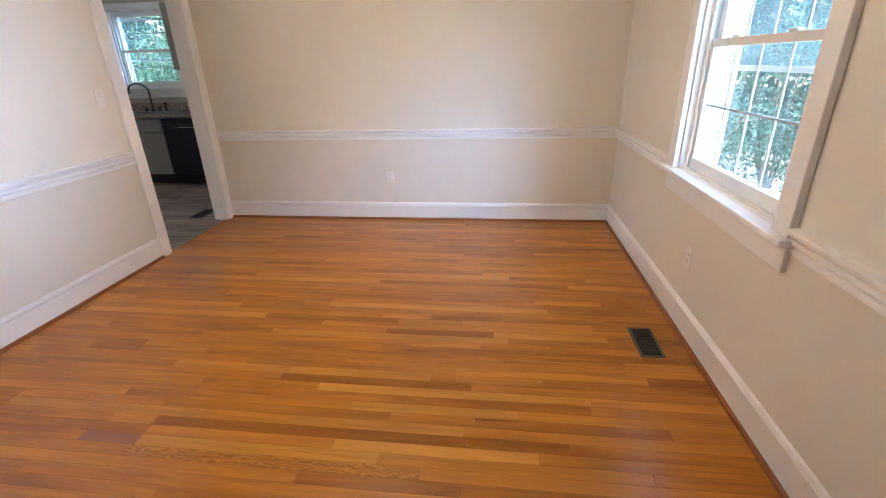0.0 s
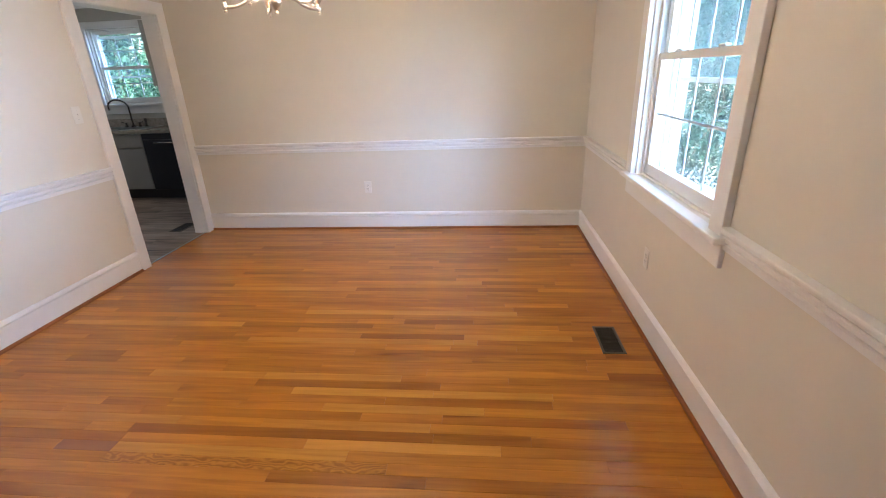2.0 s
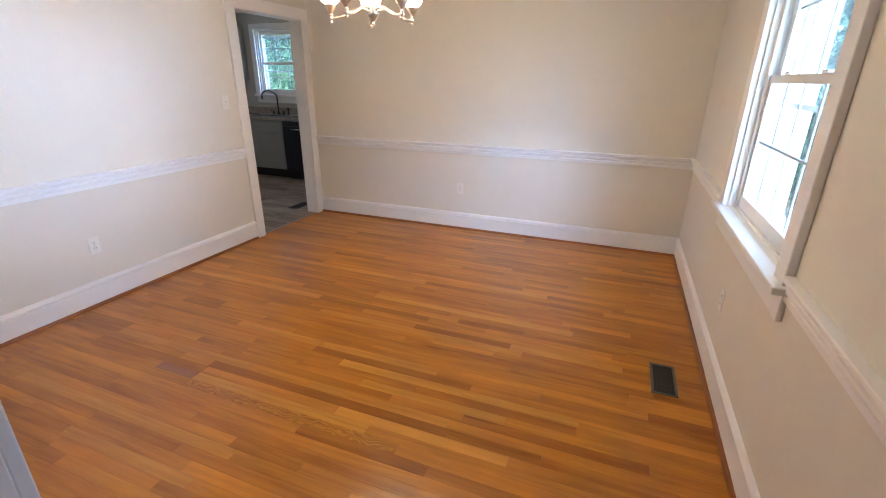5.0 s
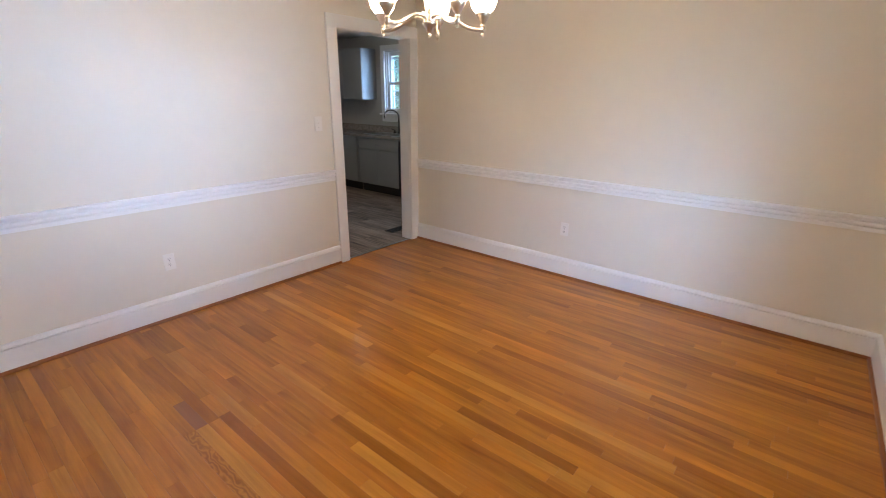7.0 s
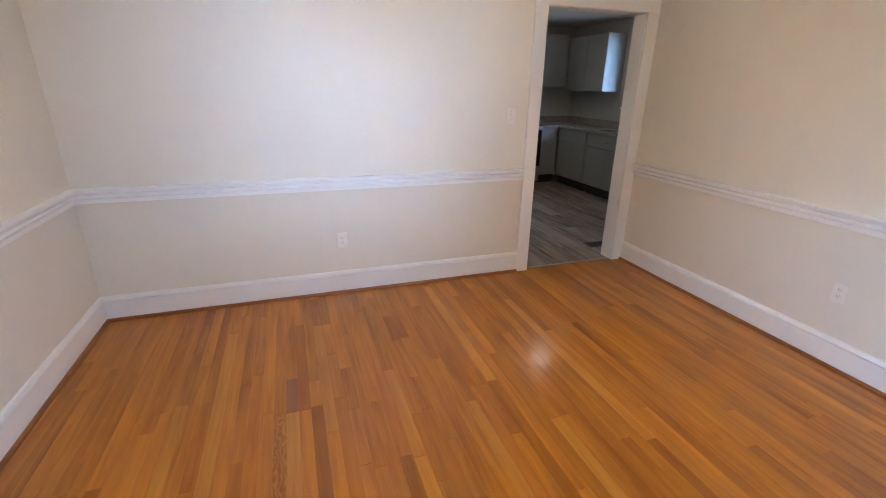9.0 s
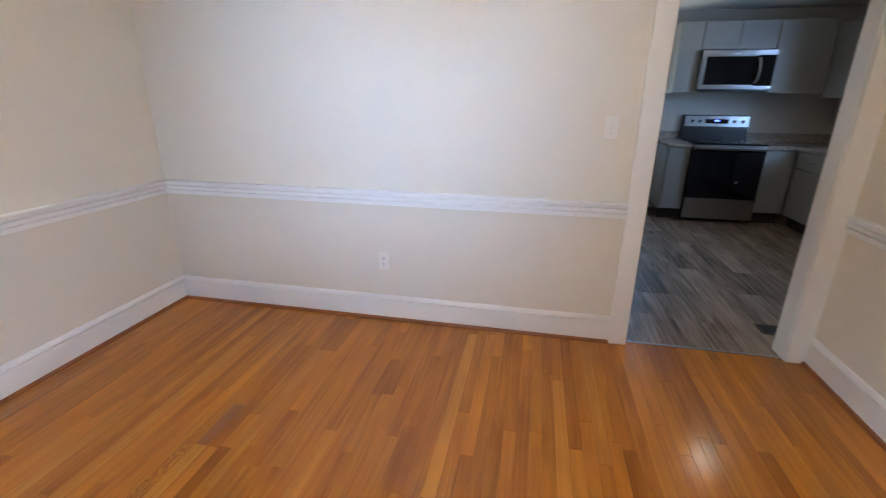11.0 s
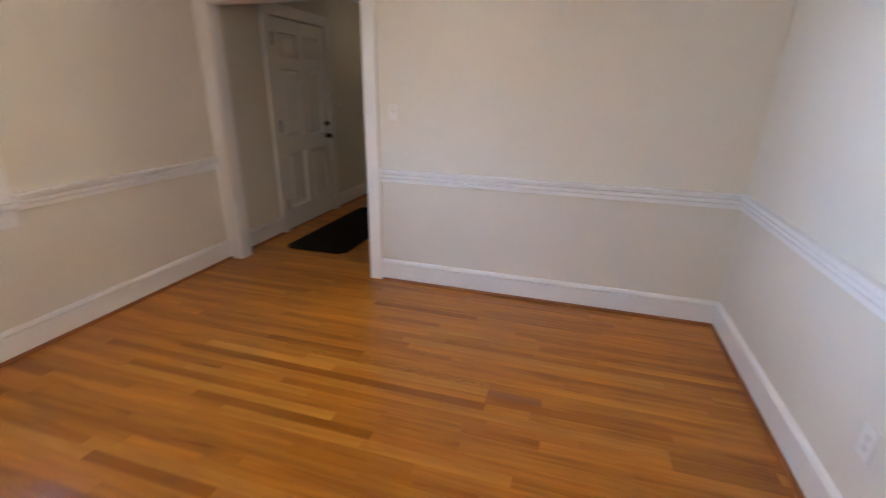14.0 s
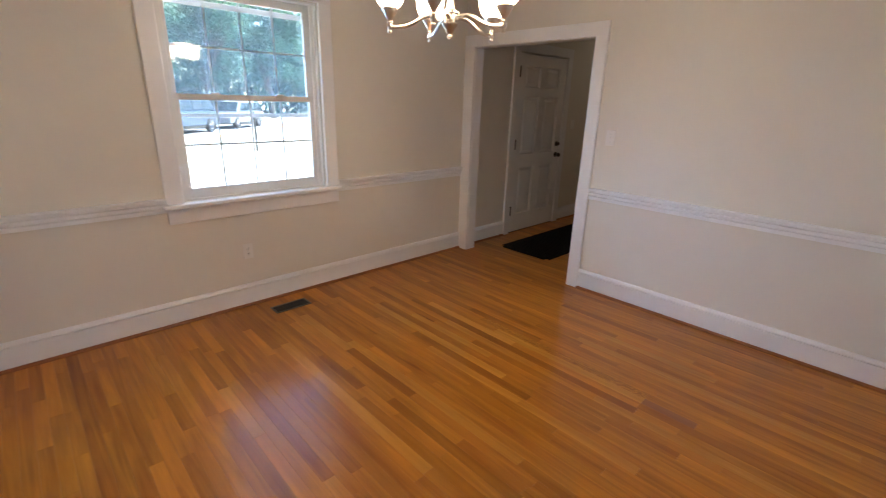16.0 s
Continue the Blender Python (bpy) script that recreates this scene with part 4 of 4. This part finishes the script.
p = [mid + ROAD_DIR * s * 90 + ROAD_N * o for s, o in ((-1, -1.6), (1, -1.6), (1, 4.5), (-1, 4.5))]
lo = [bm.verts.new((v.x, v.y, GROUND + 0.001)) for v in p]
hi = [bm.verts.new((v.x, v.y, GROUND + 0.03)) for v in p]
bm.faces.new(hi)
for k in range(4):
    bm.faces.new((lo[k], lo[(k + 1) % 4], hi[(k + 1) % 4], hi[k]))
thing("road", bm, M_ROAD, "pale grey asphalt lane beyond the lawn", "road", "structure")
thing("wall_bay_outside", one(XO, XO + 0.16, 3.44, YN + 1.9, GROUND, ZC + 0.1), M_SIDING, "white painted projecting house wall beside the window", "wall", "structure")


def leaves(bm, centre, radii, count, size, rng, flat=False):
    """Many small leaf blades filling an uneven clump."""
    c = Vector(centre)
    for _ in range(count):
        d = Vector((rng.gauss(0, 1), rng.gauss(0, 1), rng.gauss(0, 1))).normalized()
        k = rng.random() ** 0.45
        p = c + Vector((d.x * radii[0], d.y * radii[1], d.z * radii[2])) * k
        n = (d + Vector((rng.uniform(-1, 1), rng.uniform(-1, 1), rng.uniform(-0.3, 1.2)))).normalized()
        u = n.orthogonal().normalized()
        u = (u * math.cos(k * 9) + n.cross(u) * math.sin(k * 9)).normalized()
        v = n.cross(u)
        s = size * rng.uniform(0.6, 1.3)
        bm.faces.new([bm.verts.new(q) for q in (p - u * s, p + v * s * 0.42, p + u * s, p - v * s * 0.42)])


def tree_meshes(seed, height, spread, clumps, per, size):
    rng = random.Random(seed)
    tr = bmesh.new()
    th = height * 0.45
    pts = [(rng.uniform(-0.1, 0.1) * k, rng.uniform(-0.1, 0.1) * k, th * k / 5) for k in range(6)]
    tube(tr, pts, 0.03 * height, 10, 0.017 * height)
    cr = bmesh.new()
    for k in range(clumps):
        a = rng.uniform(0, 2 * math.pi)
        d = spread * rng.uniform(0.1, 0.8)
        z = height * rng.uniform(0.32, 0.95)
        tip = Vector((math.cos(a) * d, math.sin(a) * d, z))
        start = Vector(pts[rng.choice((3, 4, 5))])
        m = (start + tip) / 2 + Vector((0, 0, -0.05 * height))
        tube(tr, [start, m, tip], 0.009 * height, 6, 0.002 * height)
        r = spread * rng.uniform(0.22, 0.42)
        leaves(cr, tip, (r, r, r * 0.75), per, size, rng)
    return finish("trunk", tr, M_BARK), finish("crown", cr, M_LEAF)


def tree(m, meshes, label):
    t = base("tree", m, label, "tree", "trees round the house")
    for name, me in zip(("trunk", "crown"), meshes):
        o = new(name, me)
        o.parent = t
    return t


TREES = [tree_meshes(3, 11, 4.2, 34, 420, 0.16), tree_meshes(8, 14, 4.6, 36, 420, 0.18), tree_meshes(15, 9, 3.8, 30, 420, 0.14)]
rng = random.Random(21)
SPOTS = [(36.5, 3.5), (38.5, -3.0), (41, -9.5), (44, -16), (37, 9), (47, -5), (49, 2), (52, -13), (46, 12), (40, 17), (53, 9), (56, -22), (48, -26), (58, -3), (35, 23),
         (12, 15), (17, 21), (9, 23), (22, 14), (27, 24), (15, 30), (5, 28), (-3, 24),
         (-4.5, 13.5), (-8.5, 16), (-1.5, 16.5), (-12, 14), (-6.5, 21), (-11, 22), (-15, 19), (-17, 12), (-15, 4), (-14, -3)]
for n, (x, y) in enumerate(SPOTS):
    tree(pose(x, y, GROUND, 0, 0, rng.uniform(0, 360)) @ Matrix.Scale(rng.uniform(0.85, 1.25), 4), TREES[n % 3], "tall leafy green tree with a brown trunk beyond the lawn")


def shrub(m, radii, count, seed, label, size=0.06, mat=M_LEAF_SHADE):
    r = random.Random(seed)
    s = base("shrub", m, label, "shrub", "shrubs beside the house")
    bm = bmesh.new()
    for k in range(9):
        c = (r.uniform(-0.7, 0.7) * radii[0], r.uniform(-0.7, 0.7) * radii[1], radii[2] * r.uniform(0.35, 1.3))
        leaves(bm, c, (radii[0] * 0.55, radii[1] * 0.55, radii[2] * 0.55), count // 9, size, r)
    part("foliage", bm, mat, s)
    bm = bmesh.new()
    for k in range(7):
        a = r.uniform(0, 6.28)
        tube(bm, [(0.1 * math.cos(a), 0.1 * math.sin(a), 0), (0.3 * radii[0] * math.cos(a), 0.3 * radii[1] * math.sin(a), radii[2] * 0.7), (0.6 * radii[0] * math.cos(a), 0.6 * radii[1] * math.sin(a), radii[2] * 1.5)], 0.025, 5, 0.006)
    part("stem", bm, M_BARK, s)
    return s


# these shrubs carry their shade in the leaf colour
for k, (x, y, rx, rz) in enumerate(((3.2, 7.4, 1.1, 1.0), (4.8, 8.2, 1.3, 1.4), (3.9, 9.6, 1.5, 1.7), (6.4, 9.0, 1.4, 1.3), (5.6, 11.2, 1.7, 2.1), (8.3, 10.6, 1.6, 1.6), (2.5, 9.5, 1.2, 1.5), (7.6, 13.0, 1.8, 2.3), (10.5, 12.4, 1.7, 1.9), (3.4, 12.2, 1.7, 2.2))):
    shrub(pose(x, y, GROUND), (rx, rx, rz), 7000, 40 + k, "dense green shrub outside with shade put into its leaf colour", 0.038)
for k, (x, y, rx, rz) in enumerate(((-5.4, 10.6, 1.5, 1.9), (-3.2, 10.9, 1.6, 2.2), (-7.4, 11.4, 1.6, 2.1), (-9.5, 12.4, 1.7, 2.3))):
    shrub(pose(x, y, GROUND), (rx, rx, rz), 4500, 60 + k, "dense green shrub behind the kitchen window", 0.055, M_LEAF)

for k, (s, o, rx, rz) in enumerate(((-16, 9.5, 2.2, 1.8), (-11, 10.5, 2.6, 2.2), (-6, 9.2, 2.2, 1.7), (-1, 10.2, 2.5, 2.1), (4, 9.0, 2.1, 1.6), (9, 10.8, 2.7, 2.3), (14, 9.4, 2.2, 1.9))):
    at = mid + ROAD_DIR * s + ROAD_N * o
    shrub(pose(at.x, at.y, GROUND), (rx, rx, rz), 2700, 80 + k, "low green shrub on the verge across the lane", 0.13)

bm = bmesh.new()
far = random.Random(5)
for k in range(520):
    a = radians(-75 + 330 * k / 520)
    d = far.uniform(60, 76)
    c = Vector((math.cos(a) * d, math.sin(a) * d, GROUND + far.uniform(0, 22)))
    leaves(bm, c, (4.5, 4.5, 4.5), 130, 0.62, far)
for k in range(300):
    a = radians(-75 + 330 * k / 300)
    d = far.uniform(56, 66)
    leaves(bm, Vector((math.cos(a) * d, math.sin(a) * d, GROUND + far.uniform(0, 6))), (4.5, 4.5, 3.5), 130, 0.6, far)
thing("far_woods", bm, M_LEAF, "far green woods closing the view", "woods", "stuff")


def car(m, paint, label):
    """Small estate car; it faces local +x."""
    c = base("car", m, label, "car", "parked cars")
    bm = bmesh.new()
    low = [(-2.25, 0.32), (-2.30, 0.62), (-2.22, 0.95), (-1.0, 1.02), (0.75, 1.02), (1.35, 0.98), (2.1, 0.82), (2.28, 0.62), (2.25, 0.34)]
    rows = [[bm.verts.new((x, s * (0.9 if 0.4 < z < 1.0 else 0.84), z)) for x, z in low] for s in (-1, 1)]
    for k in range(len(low)):
        bm.faces.new((rows[0][k], rows[0][(k + 1) % len(low)], rows[1][(k + 1) % len(low)], rows[1][k]))
    bm.faces.new(rows[0])
    bm.faces.new(rows[1])
    bmesh.ops.bevel(bm, geom=list(bm.edges), offset=0.04, segments=2, affect="EDGES")
    part("body", bm, paint, c, "", True)
    bm = bmesh.new()
    up = [(-2.1, 1.02, 0.80), (-1.85, 1.55, 0.62), (-1.5, 1.64, 0.6), (0.1, 1.64, 0.6), (0.45, 1.56, 0.62), (1.2, 1.02, 0.8)]
    rows = [[bm.verts.new((x, s * y, z)) for x, z, y in up] for s in (-1, 1)]
    for k in range(len(up)):
        bm.faces.new((rows[0][k], rows[0][(k + 1) % len(up)], rows[1][(k + 1) % len(up)], rows[1][k]))
    bm.faces.new(rows[0])
    bm.faces.new(rows[1])
    bmesh.ops.bevel(bm, geom=list(bm.edges), offset=0.03, segments=2, affect="EDGES")
    part("cabin", bm, paint, c, "", True)
    for s in (-1, 1):
        for xs in ([(-1.95, -1.75, -1.15, -1.1)], [(-1.02, -1.02, -0.25, -0.22)], [(-0.14, -0.14, 0.32, 0.9)]):
            x0, x1, x2, x3 = xs[0]
            bm = bmesh.new()
            vs = [bm.verts.new(v) for v in ((x0, s * 0.795, 1.08), (x3, s * 0.795, 1.08), (x2, s * 0.64, 1.53), (x1, s * 0.64, 1.53))]
            f = bm.faces.new(vs)
            r = bmesh.ops.extrude_face_region(bm, geom=[f])
            bmesh.ops.translate(bm, vec=(0, s * 0.012, 0.004), verts=[v for v in r["geom"] if isinstance(v, bmesh.types.BMVert)])
            part("side_window", bm, M_CARGLASS, c)
    for x, sx in ((1.2, 1), (-2.1, -1)):
        bm = bmesh.new()
        top = (0.48, 1.55) if sx > 0 else (-1.87, 1.53)
        vs = [bm.verts.new(v) for v in ((x - 0.06 * sx, -0.7, 1.08), (x - 0.06 * sx, 0.7, 1.08), (top[0], 0.55, top[1]), (top[0], -0.55, top[1]))]
        f = bm.faces.new(vs)
        r = bmesh.ops.extrude_face_region(bm, geom=[f])
        bmesh.ops.translate(bm, vec=(0.02 * sx, 0, 0.02), verts=[v for v in r["geom"] if isinstance(v, bmesh.types.BMVert)])
        part("windscreen", bm, M_CARGLASS, c)
    for x in (-1.4, 1.4):
        for s in (-1, 1):
            wh = new("wheel")
            wh.parent = c
            wh.matrix_basis = pose(x, s * 0.80, 0.345, 90)
            part("tyre", lathe(bmesh.new(), [(0.22, -0.11), (0.32, -0.11), (0.345, -0.08), (0.345, 0.08), (0.32, 0.11), (0.22, 0.11)], steps=24), M_TYRE, wh, "", True)
            bm = lathe(bmesh.new(), [(0.225, -0.10), (0.20, -0.09), (0.19, 0), (0.20, 0.09), (0.225, 0.10)], steps=24)
            for k in range(5):
                a = 2 * math.pi * k / 5
                tube(bm, [(0, 0, -s * 0.08), (0.2 * math.cos(a), 0.2 * math.sin(a), -s * 0.085)], 0.03, 6)
            part("rim", bm, M_STEEL, wh)
    for s in (-1, 1):
        part("headlight", one(2.12, 2.26, s * 0.66 - 0.14, s * 0.66 + 0.14, 0.66, 0.80, 0.03), M_CHROME, c)
        part("tail_light", one(-2.3, -2.2, s * 0.74 - 0.09, s * 0.74 + 0.09, 0.75, 1.0, 0.02), M_RED, c)
    part("sill", one(-0.95, 0.95, -0.86, 0.86, 0.22, 0.36, 0.03), M_BLACK, c)
    return c


HEAD = math.degrees(math.atan2(-ROAD_DIR.y, -ROAD_DIR.x))
car(pose(27.0, -3.1, GROUND + 0.03, 0, 0, HEAD) @ Matrix.Scale(1.18, 4), M_SILVER, "blue-grey estate car parked on the lane")
car(pose(31.2, -7.8, GROUND + 0.03, 0, 0, HEAD) @ Matrix.Scale(1.05, 4), M_CARWHITE, "grey car parked behind another car on the lane")
post = base("lamp_post", pose(16.72, -3.41, GROUND), "thin dark metal post standing on the lawn", "post")
part("pole", tube(bmesh.new(), [(0, 0, 0), (0, 0, 1.5)], 0.05), M_BLACK, post)
part("cross_arm", tube(bmesh.new(), [(0, -0.25, 1.4), (0, 0.25, 1.4)], 0.035), M_BLACK, post)

# ---- floor boards, last ----
ROW, Y_REF = 0.057, 1.794
SPECIAL = {-12: [(-1.36, -0.60, M_OAK_LIGHT)], -10: [(-1.34, -0.80, M_OAK_MID)], -9: [(-2.02, -0.55, M_OAK_LIGHT)],
           -4: [(-1.15, 0.08, M_OAK_FIGURE)], -3: [(-1.42, -1.15, M_OAK_RED), (-1.15, -0.10, M_OAK_LIGHT)], -2: [(-2.0, -1.15, M_OAK_MID), (-0.30, 0.54, M_OAK_LIGHT)],
           -1: [(-1.16, 0.25, M_OAK_DARK)], 0: [(-1.97, -0.96, M_OAK_LIGHT), (-0.55, 0.23, M_OAK_LIGHT)], 1: [(-2.40, -1.97, M_OAK_MID), (-1.19, -0.10, M_OAK_MID)],
           2: [(-0.30, 0.47, M_OAK_LIGHT)], 3: [(-0.01, 0.79, M_OAK_MID)], 4: [(-0.50, 0.22, M_OAK_LIGHT), (0.22, 0.80, M_OAK_LIGHT)], 5: [(-0.72, 0.25, M_OAK_MID)],
           6: [(-1.35, -0.70, M_OAK_LIGHT), (-0.70, 0.04, M_OAK_LIGHT)], 7: [(1.10, 1.40, M_OAK_DARK)], 8: [(-1.96, -1.64, M_OAK_DARK), (-0.98, -0.42, M_OAK_MID)],
           12: [(-0.97, 0.29, M_OAK_LIGHT), (0.29, 0.43, M_OAK_LIGHT)], 13: [(-0.28, 0.35, M_OAK_DARK), (0.35, 0.98, M_OAK_LIGHT)],
           15: [(-2.35, -1.09, M_OAK_LIGHT), (-1.09, -0.23, M_OAK_MID)], 16: [(-0.04, 0.40, M_OAK_MID)], 17: [(-1.33, -0.12, M_OAK_MID)], 18: [(-0.73, 0.68, M_OAK_LIGHT)],
           19: [(0.66, 1.29, M_OAK_MID)], 24: [(-1.96, -0.48, M_OAK_LIGHT)], 26: [(-0.04, 0.45, M_OAK_LIGHT)], 27: [(-2.37, -1.40, M_OAK_LIGHT)]}


def board_data(verts, faces, x0, x1, y0, y1, z0, z1, b=0.0007):
    n = len(verts)
    verts += [(x0, y0, z0), (x1, y0, z0), (x1, y1, z0), (x0, y1, z0), (x0, y0, z1 - b), (x1, y0, z1 - b), (x1, y1, z1 - b), (x0, y1, z1 - b),
              (x0 + b, y0 + b, z1), (x1 - b, y0 + b, z1), (x1 - b, y1 - b, z1), (x0 + b, y1 - b, z1)]
    for k in range(4):
        j = (k + 1) % 4
        faces += [(n + k, n + j, n + 4 + j, n + 4 + k), (n + 4 + k, n + 4 + j, n + 8 + j, n + 8 + k)]
    faces.append((n + 8, n + 9, n + 10, n + 11))


def board(name, parent, mat, *ext):
    vs, fs = [], []
    board_data(vs, fs, *ext)
    me = bpy.data.meshes.new(name)
    me.from_pydata(vs, [], fs)
    me.materials.append(mat)
    o = new(name, me)
    o.parent = parent
    return o


floor = thing("floor", one(XW - 0.024, XO, HY0, YN + 0.05, GROUND, -0.012), M_SUB, "honey-coloured oak strip floor of narrow boards", "floor", "structure")
fr = random.Random(11)
rest_v, rest_f = [], []
count = 0
k0 = math.floor((HY0 - Y_REF) / ROW)
k1 = math.ceil((YN - Y_REF) / ROW)
for k in range(k0, k1 + 1):
    y0, y1 = Y_REF + (k - 0.5) * ROW, Y_REF + (k + 0.5) * ROW
    room = y0 > YS2
    door_row = OPK[0] < (y0 + y1) / 2 < OPK[1]
    xa, xb = (XW - 0.022 if door_row else XW - 0.0, XE + 0.001) if room else (HX0, XH)
    fixed = SPECIAL.get(k, [])
    cuts = []
    x = xa
    stops = [(f[0], f[1], f[2]) for f in fixed] + [(xb, xb, None)]
    for s0, s1, sm in stops:
        x += 0 if cuts else -fr.uniform(0, 0.7)
        while s0 - x > 1e-6:
            length = min(fr.choice((0.4, 0.6, 0.8, 1.0, 1.3, 1.6, 1.9)) * fr.uniform(0.85, 1.15), s0 - x)
            if s0 - x - length < 0.18:
                length = s0 - x
            if x + length > xa + 0.02:
                cuts.append((max(x, xa), x + length, None))
            x += length
        if sm:
            cuts.append((s0, s1, sm))
            x = s1
    for c0, c1, sm in cuts:
        z = fr.uniform(-0.0004, 0.0)
        ext = (c0 + 0.0002, c1 - 0.0002, y0 + 0.0001, y1 - 0.0001, -0.012, z)
        if sm or (0.9 < y0 < 4.1 and count < 290 and c1 - c0 > 0.1):
            board("floor_board", floor, sm or M_OAK, *ext)
            count += 1
        else:
            board_data(rest_v, rest_f, *ext)
me = bpy.data.meshes.new("floor_boards_rest")
me.from_pydata(rest_v, [], rest_f)
me.materials.append(M_OAK_ISLAND)
rest = new("floor_boards_rest", me)
rest.parent = floor
rest["kind"] = "stuff"

kfloor = thing("floor_kitchen", one(KX0, XW - 0.026, KY0, KY1, -0.005, -0.003), M_SUB, "grey wood-look vinyl plank kitchen floor", "floor", "structure")
y = KY0
while y < KY1:
    x = KX0 - fr.uniform(0, 1.1)
    while x < XW - 0.026:
        c0, c1 = max(x, KX0), min(x + 1.22, XW - 0.026)
        if c1 - c0 > 0.02:
            board("vinyl_plank", kfloor, M_VINYL, c0 + 0.0006, c1 - 0.0006, y + 0.0006, min(y + 0.152, KY1) - 0.0006, -0.003, 0.0, 0.0008)
        x += 1.22
    y += 0.152
